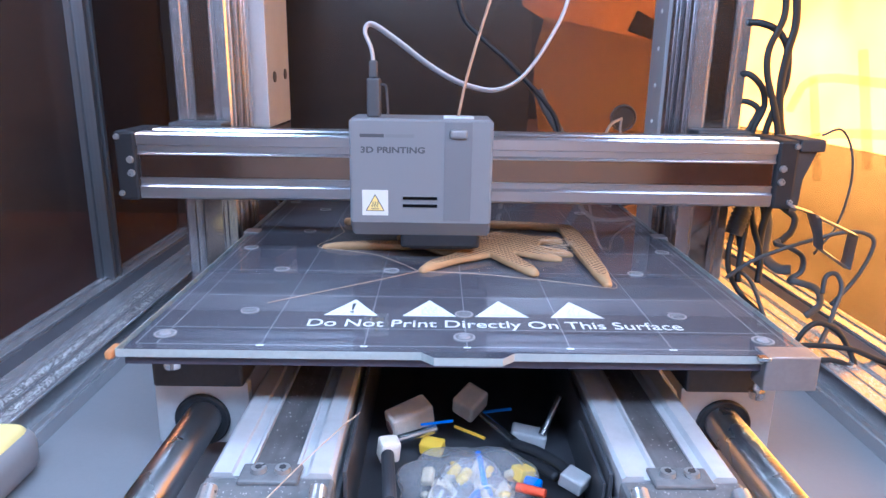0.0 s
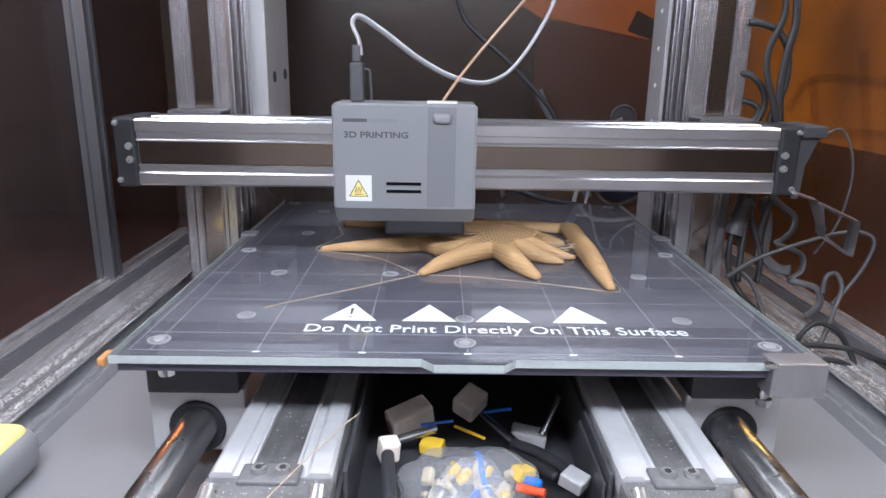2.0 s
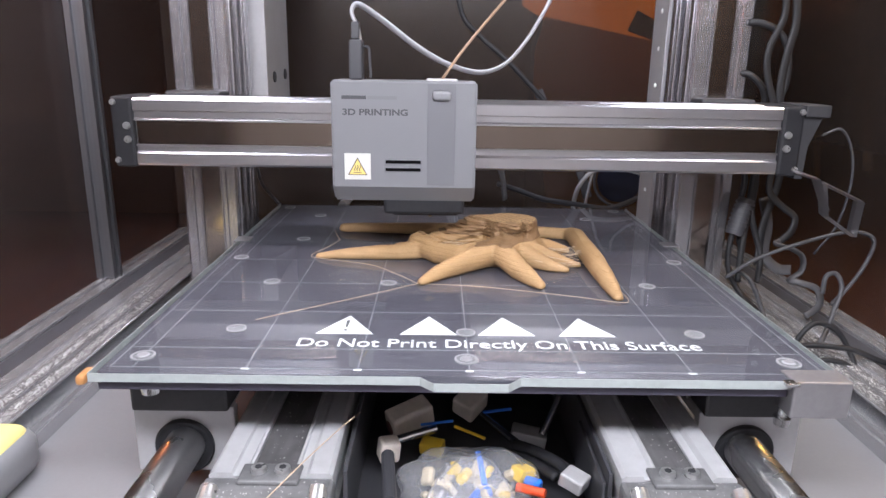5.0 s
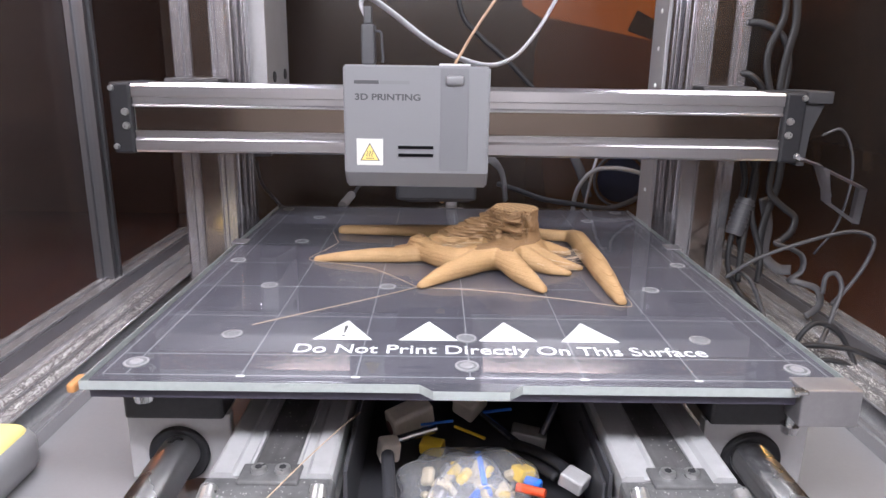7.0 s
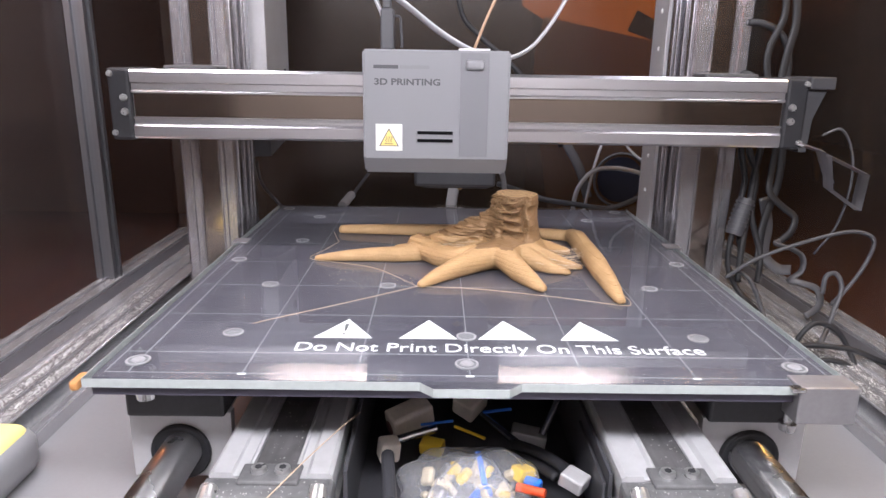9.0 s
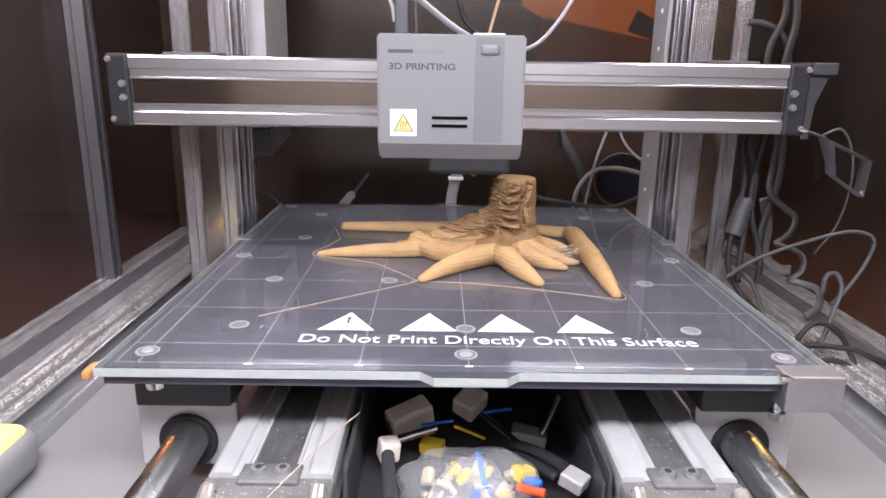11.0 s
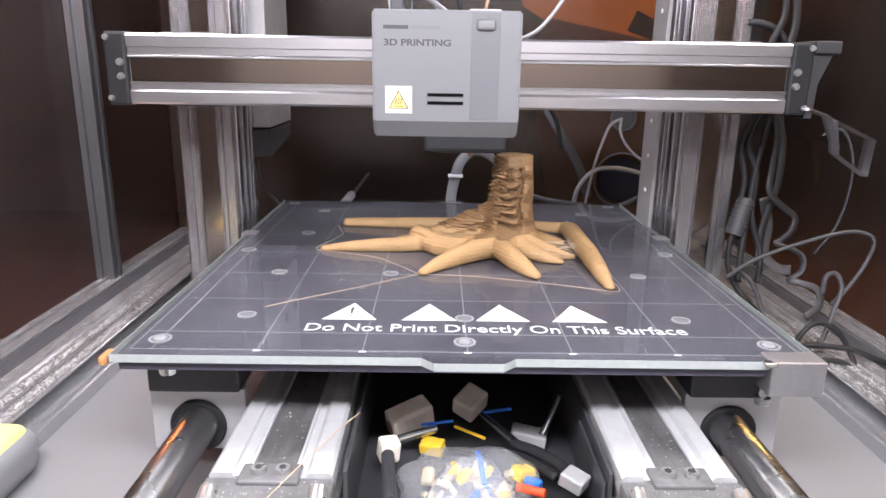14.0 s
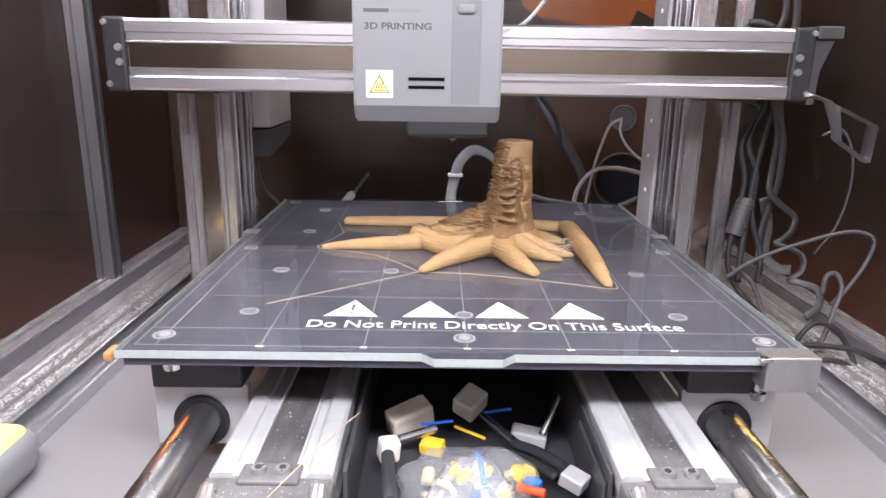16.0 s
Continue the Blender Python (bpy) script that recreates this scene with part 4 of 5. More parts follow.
cable("side_cable", [(226.2, 70.0, -23.5), (234.5, 66.0, -31.5), (240.9, 60.0, -48.2), (242.1, 50.0, -58.6)], 1.7, CABLE_GREY, "grey cable down to the base profile")
cable("side_cable", [(231.3, -10.0, -56.1), (237.2, -10.0, -43.4), (247.0, -8.0, -36.6), (260.3, -10.0, -41.0), (267.6, -14.0, -51.8), (270.8, -20.0, -63.7), (265.7, -24.0, -74.4), (251.6, -26.0, -77.8)], 1.9, CABLE_BLACK, "black cable looping over the base profile")
cable("side_cable", [(230.8, -10.0, -52.7), (249.2, -12.0, -51.6), (270.6, -16.0, -52.9), (288.7, -20.0, -59.3), (303.4, -22.0, -62.3)], 2.0, CABLE_BLACK, "black cable lying over the base profile")
cable("side_cable", [(238.4, -20.0, -59.9), (254.4, -22.0, -58.0), (266.4, -26.0, -63.0), (270.8, -30.0, -75.5), (261.5, -34.0, -84.0)], 1.9, CABLE_BLACK, "black cable looping over the base profile")
cable("side_cable", [(264.4, 20.0, -24.6), (266.3, 22.0, -12.4), (273.3, 22.0, -10.1), (276.7, 18.0, -19.5), (270.6, 12.0, -32.5), (262.8, 4.0, -44.5), (252.8, -6.0, -53.3)], 1.7, CABLE_GREY, "grey cable looping over the base profile")
cable("side_cable", [(261.7, -30.0, -71.5), (269.5, -34.0, -86.0), (277.8, -40.0, -99.4), (291.2, -44.0, -113.8)], 2.3, CABLE_BLACK, "black cable along the base profile")
bm = bmesh.new()
p, q = Vector((236.8, 98.0, 29.7)), Vector((227.8, 94.0, 0.7))
cyl(bm, p, q, 6.0, 7.0, 20)
plug2 = tagged(part("cable_gland", bm, DARK_GREY), "dark ribbed cable gland beside the upright", "cable gland")
for k in range(7):
    bm = bmesh.new()
    c = p.lerp(q, 0.12 + k * .12)
    d = (q - p).normalized()
    cyl(bm, c - d * .9, c + d * .9, 7.6, 7.6, 20)
    part("rib", bm, CABLE_GREY if k % 2 else DARK_GREY, plug2)

# board and lit opening behind the back panel
bm = prism(bmesh.new(), [(109.4, 187.8), (329.7, 144.9), (358.0, -77.8), (131.6, -81.0), (107.5, 58.9), (99.3, 109.6), (99.4, 149.1)], "y", 400, 403)
tagged(part("back_board", bm, thin_card("plain_card", (0.80, 0.64, 0.42))), "plain tan sheet of card outside the back panel", "board")
bm = prism(bmesh.new(), [(207.6, 173.4), (217.6, 197.0), (250.7, 180.4), (253.0, 158.0)], "y", 397, 399)
tagged(part("dark_flap", bm, MATT_BLACK), "dark torn flap on the board outside", "flap")
bm = boxed(-700, 110, 520, 524, FZ, 700)
tagged(part("backdrop", bm, MATT_BLACK), "dark room wall beyond the enclosure", "wall", kind="structure")
bm = prism(bmesh.new(), [(93.8, 244.7), (95.4, 209.4), (154.5, 174.3), (380.8, 146.8), (367.7, 249.1)], "y", 515, 518)
tagged(part("lit_window", bm, glow("orange_lit_window", (1.0, 0.42, 0.07), 0.6)), "orange glowing window far beyond the enclosure", "window", kind="structure")

# railing outside, against the evening sky
rail_out = thing("outdoor_railing", "railing outside against the evening sky, made see-through to look hazed", "railing")
# nearly clear bars: the haze and glare over the railing sit in its material
RAILING = clear_glass("railing_faded_by_haze", (0.90, 0.86, 0.78), 0.4, 0.02)
for pts in ([(700, 953, 53), (700, 882, 116), (700, 621, 111)], [(700, 933, -13), (700, 778, 22), (700, 599, 36)], [(700, 740, 165), (700, 704, 64), (700, 671, -26)], [(700, 882, 116), (700, 859, 54), (700, 814, -69)]):
    bm = bmesh.new()
    sweep(bm, pts, 8, 8, 8, n=3)
    part("rail", bm, RAILING, rail_out)

# dust flakes on the rails
rng = random.Random(21)
bm = bmesh.new()
for k in range(4340):
    if k < 4000:
        x, y, z = rng.choice((-1, -1, 1)) * rng.choice((rng.triangular(247.5, 256.5, 253), rng.triangular(260, 268, 264))), rng.triangular(-250, 140, -60), -59.9
    elif k < 4180:
        side, w = rng.choice(((-112, 53), (66, 50)))
        x, y, z = side + w * rng.uniform(0.36, 0.66), rng.uniform(-186, -60), -40.5
    else:
        side, w = rng.choice(((-112, 53), (66, 50)))
        x, y, z = side + w * rng.uniform(0.05, 0.95), rng.uniform(-206, -189), -40.4
    a, r = rng.uniform(0, 6.28), rng.uniform(0.10, 0.34) * rng.uniform(0.6, 1.7)
    ring = [bm.verts.new((x + r * math.cos(a + q) * rng.uniform(.6, 1.3), y + 1.6 * r * math.sin(a + q) * rng.uniform(.6, 1.3), z)) for q in (0, 1.6, 3.1, 4.7)]
    tip = bm.verts.new((x, y, z + 0.2))
    for i in range(4):
        bm.faces.new((ring[i], ring[(i + 1) % 4], tip))
tagged(part("dust_flakes", bm, material("pale_dust", (0.55, 0.54, 0.52), 0.9, grain=0.2)), "pale dust and print flakes lying on the rails", "dust", kind="stuff")

# ---- LED strips ----
LED = glow("led_white", (1.0, 0.97, 0.95), 6.0)
for x0, x1, y0, y1 in ((-280, 280, -496, -364), (-261, -249, -305, 335), (249, 261, -305, 335)):
    t = thing("led_strip", "white glowing strip lamp under the enclosure top", "strip lamp", "strip lamps")
    part("housing", boxed(x0 - 3, x1 + 3, y0 - 3, y1 + 3, 390, 399.5, 1), GALV, t)
    part("diffuser", boxed(x0, x1, y0, y1, 387, 389.8, 0.5), LED, t)

# ---- cable loop and filament above the head ----
loop = thing("ribbon_cable", "grey flat cable hanging in a loop above the head", "cable")
bm = bmesh.new()
sweep(bm, [(-58.3, 16.0, 131.5), (-59.7, 16.0, 141.0), (-63.7, 17.0, 151.1), (-59.3, 18.0, 155.8), (-44.3, 22.0, 146.7), (-22.0, 28.0, 130.6), (-0.7, 33.0, 119.4), (21.1, 38.0, 114.6), (37.8, 42.0, 120.1), (50.7, 46.0, 133.2), (62.1, 50.0, 150.8), (71.5, 54.0, 170.2), (77.8, 60.0, 198.5), (77.9, 66.0, 249.4), (76.3, 70.0, 294.7)], 1.3, 3.6, 10, up=(0, 1, 0), n=8)
part("sleeve", bm, CABLE_PALE, loop, smooth=True)
fil = thing("filament_strand", "thin tan filament running up from the head", "filament")
bm = bmesh.new()
sweep(bm, [(0, 12, 0), (1.0, 12, 25), (5, 12, 60), (12, 12, 110), (20, 12, 170), (26, 14, 240), (30, 16, 300)], 0.9, 0.9, 8, up=(0, 1, 0), n=6)
part("strand", bm, FILAMENT, fil, smooth=True)
bm = bmesh.new()
sweep(bm, [(-81.9, -209.3, -36.0), (-70.8, -185.0, -34.0), (-59.4, -162.5, -32.0), (-50.9, -150.2, -30.0)], 0.3, 0.3, 6, n=4)
tagged(part("loose_filament", bm, PALE_STRAND, None, smooth=True), "thin tan filament scrap lying over the bed rail", "filament")


# ---- the print: a tree stump with roots, growing layer by layer ----
RATE, START = 4.75, 5.2          # millimetres per second, height at the start
CUTS = [5.4, 7.6, 9.8, 12, 14.5, 17, 19.5, 22, 25, 28, 32, 36, 40.5, 45, 50, 55, 60, 65, 70, 75.5, 82]
TRUNK = (37.5, 14.0)
ROOTS = [  # points (x, y, z, radius)
    [(-97, 4, 0.9, 2.7), (-82, 4, 2.3, 4), (-62, 6, 3.2, 5.4), (-42, 5, 4.2, 5.8), (-30, 8, 4.6, 6.2)],
    [(-44, 32, 1.5, 2.6), (-35, 27, 3.2, 3.6), (-28, 16, 8.4, 8.2), (-14, -2, 5.6, 7.6), (0, -12, 6.4, 8.1), (16, -8, 7.4, 9)],
    [(-24, -51, 0.9, 3.2), (-14, -40, 3.7, 5), (-4, -31, 5.5, 6.3), (12, -18, 8.3, 8.1), (28, -4, 9.2, 9.9)],
    [(48, -56, 1.4, 3.6), (43, -48, 3.7, 5.2), (38, -38, 5.5, 6.8), (30, -18, 9.2, 8.1), (34, -2, 11, 9.9)],
    [(80, -10, 0.9, 2.7), (70, -9, 2.8, 4.5), (58, -5, 5.5, 6.3), (44, 0, 9.2, 8.1)],
    [(70, -22, 0.9, 2.7), (60, -19, 2.8, 4.5), (48, -12, 6.4, 6.3), (38, -2, 10.1, 8.1)],
    [(78, 27, 1.4, 3.6), (66, 26, 4.1, 5.4), (54, 22, 6.4, 7.2), (44, 16, 7.4, 8.1)],
    [(91, -76, 0.9, 3.3), (90.6, -64, 2.8, 4.5), (90.5, -40, 4.6, 6.1), (90.5, -5, 5.5, 7), (91, 50, 5.1, 7), (90, 64, 3.7, 6.1)],
    [(90, 66, 3.7, 4.9), (62, 74, 3.2, 4.9), (28, 78, 3.7, 5.3), (-8, 78, 3.7, 5.3), (-48, 80, 3.2, 4.9), (-90, 83, 2.3, 4.1)],
    [(-10, 26, 3.7, 8.1), (8, 22, 6.4, 9.9), (28, 16, 9.2, 12.6)],
]


def smooth_min(a, b, k):
    h = np.clip(0.5 + 0.5 * (b - a) / k, 0, 1)
    return b + (a - b) * h - k * h * (1 - h)


def capsule(P, a, b):
    pa, ba = P - np.array(a[:3]), np.array(b[:3], float) - np.array(a[:3])
    h = np.clip((pa @ ba) / (ba @ ba), 0, 1)
    return np.linalg.norm(pa - h[..., None] * ba, axis=-1) - (a[3] + (b[3] - a[3]) * h)


def wavy(P, s, seed):
    r = np.random.RandomState(seed)
    out = np.zeros(P.shape[:-1])
    for k in range(10):
        d = r.normal(size=3)
        d = d / np.linalg.norm(d) * s * (0.6 + 0.9 * r.rand())
        out += np.sin(P @ d + r.rand() * 6.28)
    return out / 4.5


def trunk_line(z):
    """Middle and radius of the trunk at a height."""
    cx = TRUNK[0] + 0.035 * np.maximum(z - 30, 0) - 4.5 * np.exp(-z / 16)
    rad = 14.0 + 14.0 * np.exp(-np.maximum(z - 6, 0) / 14.5) - 0.03 * np.maximum(z - 40, 0)
    return cx, rad


def stump(P):
    d = np.full(P.shape[:-1], 99.0)
    if P[..., 2].min() < 30:
        for line in ROOTS:
            one = np.full(P.shape[:-1], 99.0)
            for a, b in zip(line, line[1:]):
                one = np.minimum(one, capsule(P, a, b))
            d = smooth_min(d, one, 2.2)
    x, y, z = P[..., 0], P[..., 1], P[..., 2]
    cx, rad = trunk_line(z)
    cy = TRUNK[1]
    ang = np.arctan2(y - cy, x - cx)
    rad = rad * (1 + 0.04 * np.sin(3 * ang + z * 0.03))
    trunk = np.hypot(x - cx, y - cy) - rad
    u = (x - cx + 0.8 * np.sin(z * 0.21)) / rad
    front = np.clip((cy + 3 - y) / 4, 0, 1)
    low = np.clip((z - 13) / 7, 0, 1)
    slow = wavy(P * np.array((0.6, 0.6, 0.35)), 0.5, 3)
    fine = wavy(P * np.array((0.5, 0.5, 1.6)), 1.9, 31)
    # shaggy drooping layers up the flank
    flank = np.clip((-u - 0.30) / 0.2, 0, 1) * np.clip((cy + 10 - y) / 5, 0, 1) * low
    layer = np.sin(z * 2.7 + 2.5 * slow)
    spike = np.clip(wavy(P * np.array((0.5, 0.5, 1.9)), 1.2, 17) - 0.75, 0, 1.2)
    trunk = trunk + flank * (0.5 * layer + 0.8 * np.clip(fine, -1, 1) - 3.6 * spike + 0.8)
    # a column of torn pockets under sagging ledges
    column = np.exp(-((u + 0.08) / 0.36) ** 4) * front * low * np.clip((64 - z) / 4, 0, 1)
    beat = np.sin(z * 0.97 + 1.8 * slow + 1.4 * u)
    pocket = np.clip(1.5 * beat - 0.25 + 0.6 * fine, 0, 1) * np.clip(0.75 + 0.7 * wavy(P, 0.45, 12), 0.1, 1.3)
    ledge = np.clip(-1.4 * beat - 0.35 + 0.5 * fine, 0, 1)
    trunk = trunk + column * (6.5 * pocket - 2.0 * ledge + 0.5 * np.clip(fine, -1, 1))
    # smooth cords beside it, parted by a groove
    side = front * low * np.clip((66 - z) / 5, 0, 1)
    trunk = trunk + side * (3.6 * np.exp(-((u - 0.36) / 0.10) ** 2) - 1.6 * np.exp(-((u - 0.68) / 0.2) ** 2) * (1 + 0.95 * np.sin(z * 0.42 + 2.0 + 0.6 * slow)) + 1.0 * np.clip(slow, -0.6, 0.6) + 0.3 * np.clip(fine, -1, 1))
    # open knot below the smooth top
    knot = np.abs(np.hypot((x - cx - 1.5) / 4.5, (z - 61) / 5.0) - 1) * 4.2 - 1.0 + 0.8 * fine
    trunk = np.maximum(trunk, -np.maximum(knot, y - cy + 10.5))
    ridge = capsule(P, (33, 14, 31, 9), (-18, 26, 4.5, 8.5))
    ragged = np.clip(wavy(P * np.array((0.4, 0.4, 1.6)), 1.3, 44), -0.6, 0.9)
    d = smooth_min(d, smooth_min(trunk, ridge + 0.4 * np.clip(slow, -.5, 1) * (z > 8), 4), 3.0)
    torn = np.clip((z - 9) / 4, 0, 1) * np.clip((y + 6) / 8, 0, 1) * np.clip((38 - z) / 8, 0, 1) * np.clip((44 - x) / 8, 0, 1)
    return d + 0.14 * wavy(P, 0.35, 8) + torn * (1.1 * ragged + 0.35 * np.sin(z * 3.1 + 2 * slow))


def shag(low, top, rs):
    """Loose loops and tips of filament that stand off the torn flank between two heights."""
    bm = bmesh.new()
    for k in range(int((top - low) * 4.5)):
        z = rs.uniform(low + 0.5, top - 0.6)
        cx, rad = trunk_line(z)
        a = rs.uniform(3.0, 5.05)
        turn = rs.uniform(0.15, 0.42)
        out, sag, r = rs.uniform(0.4, 2.4), rs.uniform(0.2, 1.2), rs.uniform(0.15, 0.3)
        if z > 63 and a > 4.0:
            continue
        pts = []
        for f, o in ((0, -0.9), (0.35, out), (0.7, out * 0.8), (1, -0.9 if rs.random() < 0.7 else out + 0.8)):
            q = a + turn * f
            pts.append((cx + (rad + o) * math.cos(q), TRUNK[1] + (rad + o) * math.sin(q), z - sag * math.sin(math.pi * f)))
        sweep(bm, pts, r, r, 4, n=2)
    bmesh.ops.scale(bm, vec=(MM, MM, MM), verts=bm.verts)
    return bm


def surface_net(d, origin, step):
    """Quads round the zero of a sampled field: one vertex in each cell that the surface crosses."""
    nx, ny, nz = d.shape
    neg = d < 0
    corners = [(i, j, k) for i in (0, 1) for j in (0, 1) for k in (0, 1)]
    sl = lambda c: tuple(slice(o, n - 1 + o) for o, n in zip(c, d.shape))
    count = sum(neg[sl(c)].astype(int) for c in corners)
    mask = (count > 0) & (count < 8)
    acc, num = np.zeros(mask.shape + (3,)), np.zeros(mask.shape)
    for a in corners:
        for ax in range(3):
            if a[ax]:
                continue
            b = tuple(v + (i == ax) for i, v in enumerate(a))
            da, db = d[sl(a)], d[sl(b)]
            cross = (da < 0) != (db < 0)
            t = np.where(cross, da / np.where(cross, da - db, 1), 0)
            p = np.zeros(mask.shape + (3,))
            p[...] = a
            p[..., ax] += t
            acc += p * cross[..., None]
            num += cross
    idx = -np.ones(mask.shape, int)
    idx[mask] = np.arange(mask.sum())
    cells = np.argwhere(mask)
    verts = (cells + acc[mask] / num[mask][:, None]) * step + origin
    faces = []
    for ax in range(3):
        u, v = [(1, 2), (2, 0), (0, 1)][ax]
        lo = [slice(None)] * 3
        hi = [slice(None)] * 3
        lo[ax], hi[ax] = slice(0, -1), slice(1, None)
        change = neg[tuple(lo)] != neg[tuple(hi)]
        inner = [slice(1, -1)] * 3
        inner[ax] = slice(None)
        pos = np.argwhere(change[tuple(inner)])
        off = np.ones(3, int)
        off[ax] = 0
        pos = pos + off
        eu, ev = np.eye(3, dtype=int)[u], np.eye(3, dtype=int)[v]
        q = [idx[tuple((pos - a).T)] for a in (eu * 0, eu, eu + ev, ev)]
        faces.append(np.stack(q, 1))
    return verts, np.concatenate(faces)


stump_print = thing("printed_stump", "tan wood-filament tree stump with roots, partly printed, on the bed", "3D print")
slabs = []
for i, top in enumerate(CUTS):
    low = 0.0 if i == 0 else CUTS[i - 1] - 1.6
    if top <= 17:
        x0, x1, y0, y1, st = -104, 104, -86, 94, 0.95
    elif top <= 30:
        x0, x1, y0, y1, st = -30, 78, -24, 50, 0.6
    else:
        x0, x1, y0, y1, st = 14, 66, -12, 36, 0.42
    zs = np.concatenate(([low - st], np.linspace(low, top, max(3, int(round((top - low) / st)) + 1)), [top + st]))
    gx_, gy_ = np.arange(x0, x1, st), np.arange(y0, y1, st)
    X, Y, Z = np.meshgrid(gx_, gy_, zs, indexing="ij")
    D = stump(np.stack((X, Y, Z), -1))
    if i:
        D = D - 0.12 * np.clip((CUTS[i - 1] - Z) / 0.4, 0, 1)
    D = np.maximum(D, np.maximum(low + 0.02 - Z, Z - top + 0.02))
    vs, fs = surface_net(D, np.array((0.0, 0, 0)), 1.0)
    real = np.stack((x0 + vs[:, 0] * st, y0 + vs[:, 1] * st, np.interp(vs[:, 2], np.arange(len(zs)), zs)), 1)
    me = bpy.data.meshes.new("layer_slab")
    me.from_pydata((real * MM).tolist(), [], fs.tolist())
    # slabs above 17 mm carry the trunk's shade in their colour
    me.materials.append(PLA if top <= 17 else PLA_SHADED)
    me.materials.append(PLA_TOP)
    bm = bmesh.new()
    bm.from_mesh(me)
    bmesh.ops.recalc_face_normals(bm, faces=bm.faces)
    bm.faces.ensure_lookup_table()
    mids = np.array([f.calc_center_median()[:] for f in bm.faces]) / MM
    above = mids.copy()
    above[:, 2] = top + 0.9
    deep = (stump(above) < -0.2) & (mids[:, 2] > top - 0.25)
    for f in bm.faces:
        f.smooth = True
        if deep[f.index] and f.normal.z > 0.97:
            f.material_index, f.smooth = 1, False
    if top > 19:
        loose = shag(low + 1.6, top, random.Random(70 + i))
        extra = bpy.data.meshes.new("loose_loops")
        loose.to_mesh(extra)
        loose.free()
        bm.from_mesh(extra)
        bpy.data.meshes.remove(extra)
    bm.to_mesh(me)
    bm.free()
    ob = new("layer_slab", me)
    ob.parent = stump_print
    slabs.append((ob, top))

brim = thing("print_brim", "thin tan outline strand stuck to the glass round the print", "3D print")
for pts in ([(-98, 83, .4), (-92, 60, .4), (-90, 52, .4), (-96, 30, .4), (-103, 6, .4), (-80, -4, .4), (-58, -14, .4), (-40, -34, .4), (-27, -52, .4)],
            [(-27, -52, .4), (10, -56, .4), (46, -66, .4), (70, -74, .4), (92, -82, .4), (97, -76, .4), (96, -60, .4)],
            [(-27, -52, .4), (-60, -78, .4), (-100, -108, .4), (-110, -116, .4)]):
    bm = bmesh.new()
    sweep(bm, pts, 0.2, 0.18, 6, n=6)
    part("strand", bm, PALE_STRAND, brim)
rng = random.Random(9)
strings = thing("print_strings", "fine loose strings of filament between the roots", "3D print")
for k in range(40):
    if k < 16:
        a = (rng.uniform(58, 76), rng.uniform(-6, 24), rng.uniform(4, 8))
        b = (rng.uniform(83, 88), a[1] + rng.uniform(-4, 4), rng.uniform(4, 10))
    elif k < 24:
        a = (rng.uniform(48, 62), rng.uniform(-22, 0), rng.uniform(5, 9))
        b = (a[0] + rng.uniform(16, 30), a[1] + rng.uniform(-6, 10), rng.uniform(3, 7))
    else:
        a = (rng.uniform(-24, 0), rng.uniform(6, 22), rng.uniform(8, 12))
        b = (a[0] + rng.uniform(18, 40), a[1] - rng.uniform(6, 14), a[2] + rng.uniform(-1, 4))
    c = [(p + q) / 2 for p, q in zip(a, b)]
    bm = bmesh.new()
    sweep(bm, [a, (c[0], c[1], c[2] - rng.uniform(.5, 2)), b], 0.14, 0.14, 4, n=4)
    part("string", bm, PALE_STRAND, strings)


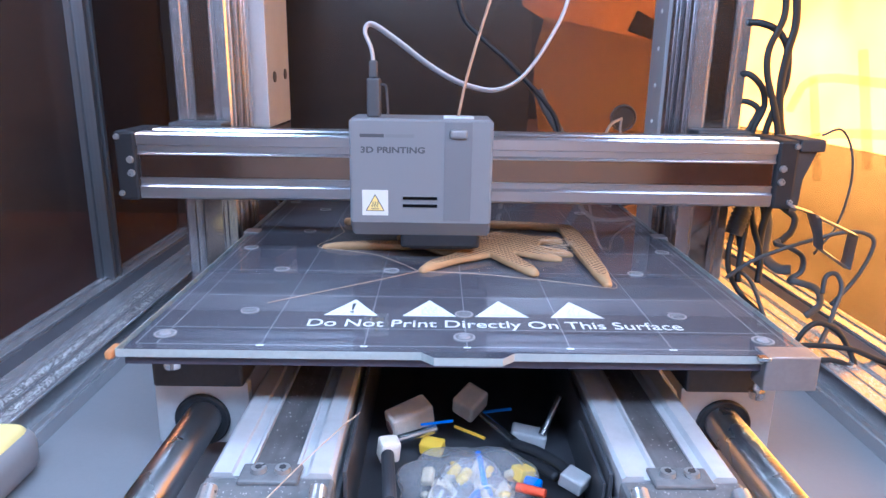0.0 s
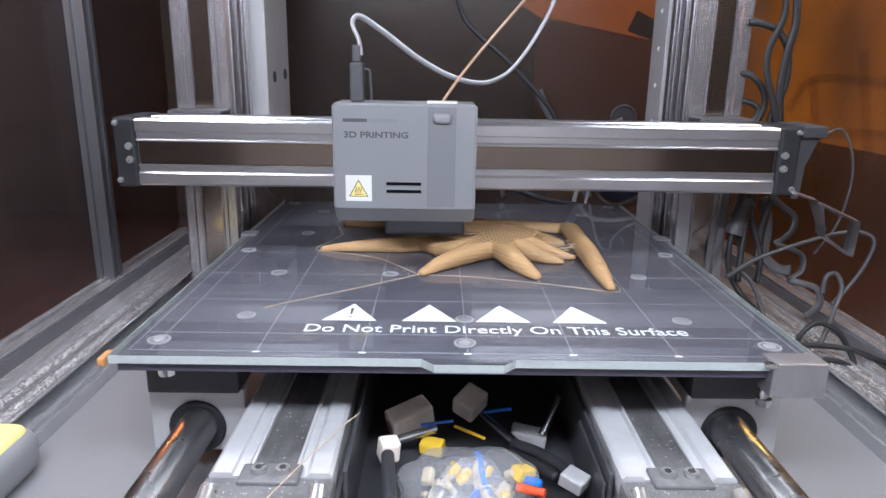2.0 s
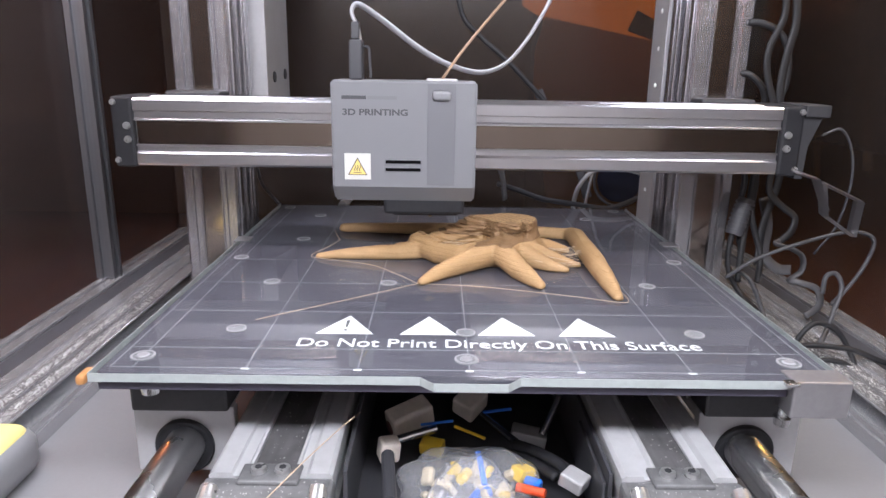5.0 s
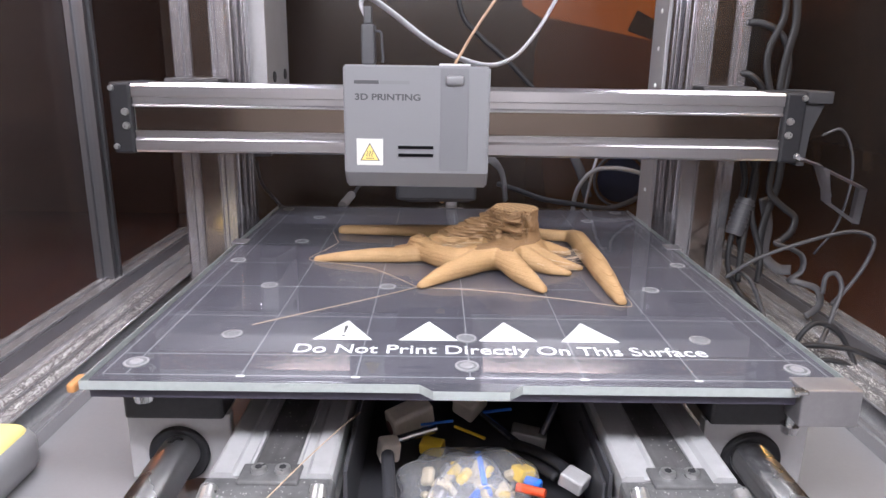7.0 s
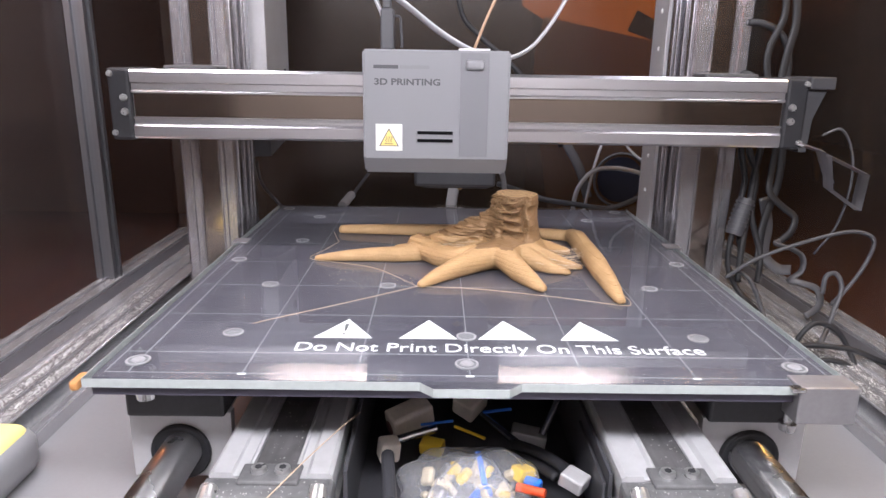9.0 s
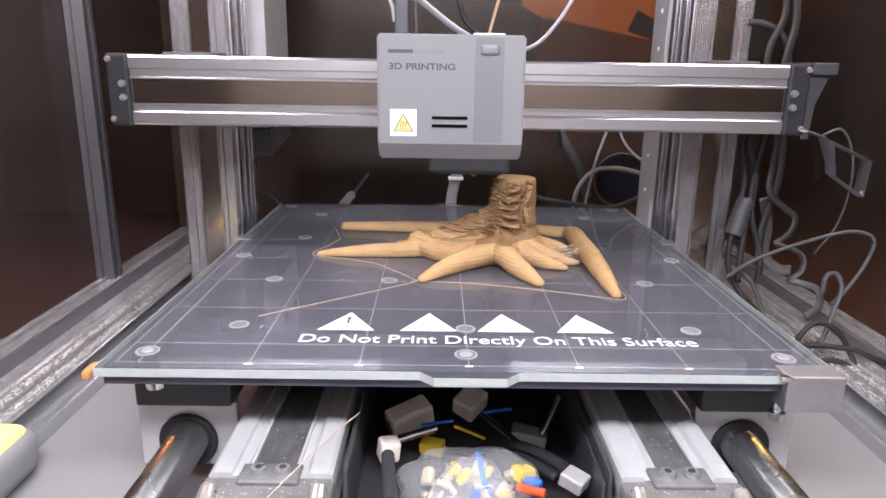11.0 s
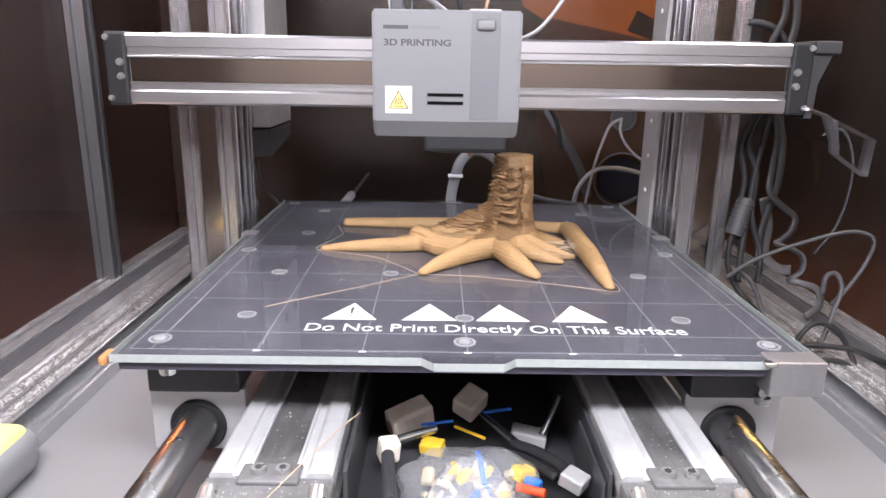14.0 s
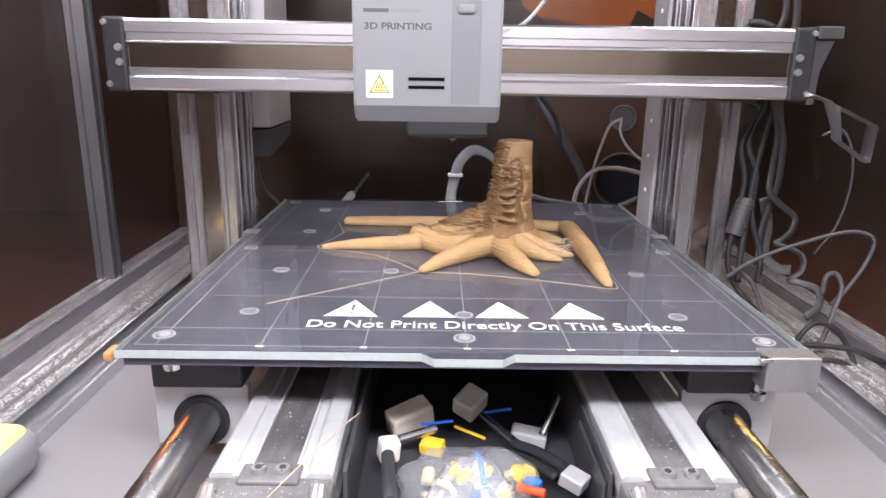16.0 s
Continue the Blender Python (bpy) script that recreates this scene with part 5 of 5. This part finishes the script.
# ---- motions ----
PERIOD = 1.0657
BED_SEEN = (33.3, 2.1, 30.8, 5.3, 25.9, 9.6, 18.7, 16.4, 13.0, None, None, None, None, 30.8, 0.0, 32.0, 0.0, 30.8, 2.1,
            None, None, None, None, 15.3, 18.7, 9.6, 24.6, 6.4, 27.1, 2.1, 30.8, 0.0, 32.0)
HEAD_SEEN = (-54.7, -45.9, -60.7, -41.0, -65.0, -37.1, -67.1, -36.0, -67.5, None, None, None, None, -48.5, -57.6, -54.3, -51.1, -60.7, -45.7,
             None, None, None, None, -66.9, -35.5, -65.7, -38.2, -64.0, -39.7, -59.8, -45.0, -53.9, -51.3)


def swing(t, mid, c, s):
    w = 2 * math.pi * t / PERIOD
    return mid + c * math.cos(w) + s * math.sin(w)


def blended(t, seen, mid, c, s):
    """The swing, corrected by what is known at each half second."""
    def miss(k):
        return 0.0 if seen[k] is None else seen[k] - swing(k / 2, mid, c, s)
    k = min(int(t * 2), len(seen) - 2)
    f = t * 2 - k
    return swing(t, mid, c, s) + miss(k) * (1 - f) + miss(k + 1) * f


def motions():
    times = [k / 10 for k in range(161)]
    bed_y = {t: blended(t, BED_SEEN, 16.08, 15.70, 3.45) for t in times}
    head_x = {t: -15.5 + (blended(t, HEAD_SEEN, -52.22, -3.45, 15.45) + 15.5) * 436 / 421 + 29.8 for t in times}
    high = {t: START + RATE * t for t in times}
    for ob in (bed, stump_print, brim, strings):
        walk(ob, [(t, at(0, bed_y[t], 0)) for t in times])
    walk(gantry, [(t, at(0, 0, high[t])) for t in (0.0, 16.0)])
    walk(head, [(t, at(head_x[t], 0, high[t])) for t in times])
    mid = head_x[0.0]
    walk(loop, [(t, at((head_x[t] - mid) * 0.75, 0, RATE * t * 0.5)) for t in times])
    lean = {t: (35 - 0.69 * (head_x[t] + 39.6)) * min(1.0, 0.35 + 0.65 * t) for t in times}
    walk(fil, [(t, at(head_x[t] + 24, 0, high[t] + 93, 0, lean[t], 0)) for t in times])
    for i, (ob, top) in enumerate(slabs):
        sunk = 0.4 + 0.06 * i
        rows, reach = [], (top - START) / RATE
        for t in times:
            rows.append((t, at(0, 0, min(0.0, START + RATE * t - sunk - top) if t < reach + 0.11 else 0.0)))
        walk(ob, rows)
    walk(sky, [(t, at(1300, 300, z)) for t, z in ((0.0, 2300), (0.5, 2100), (1.0, 1250), (1.5, 400), (2.0, -1180), (2.5, -1760), (3.0, -2500), (3.5, -2900), (16.0, -2900))])


motions()
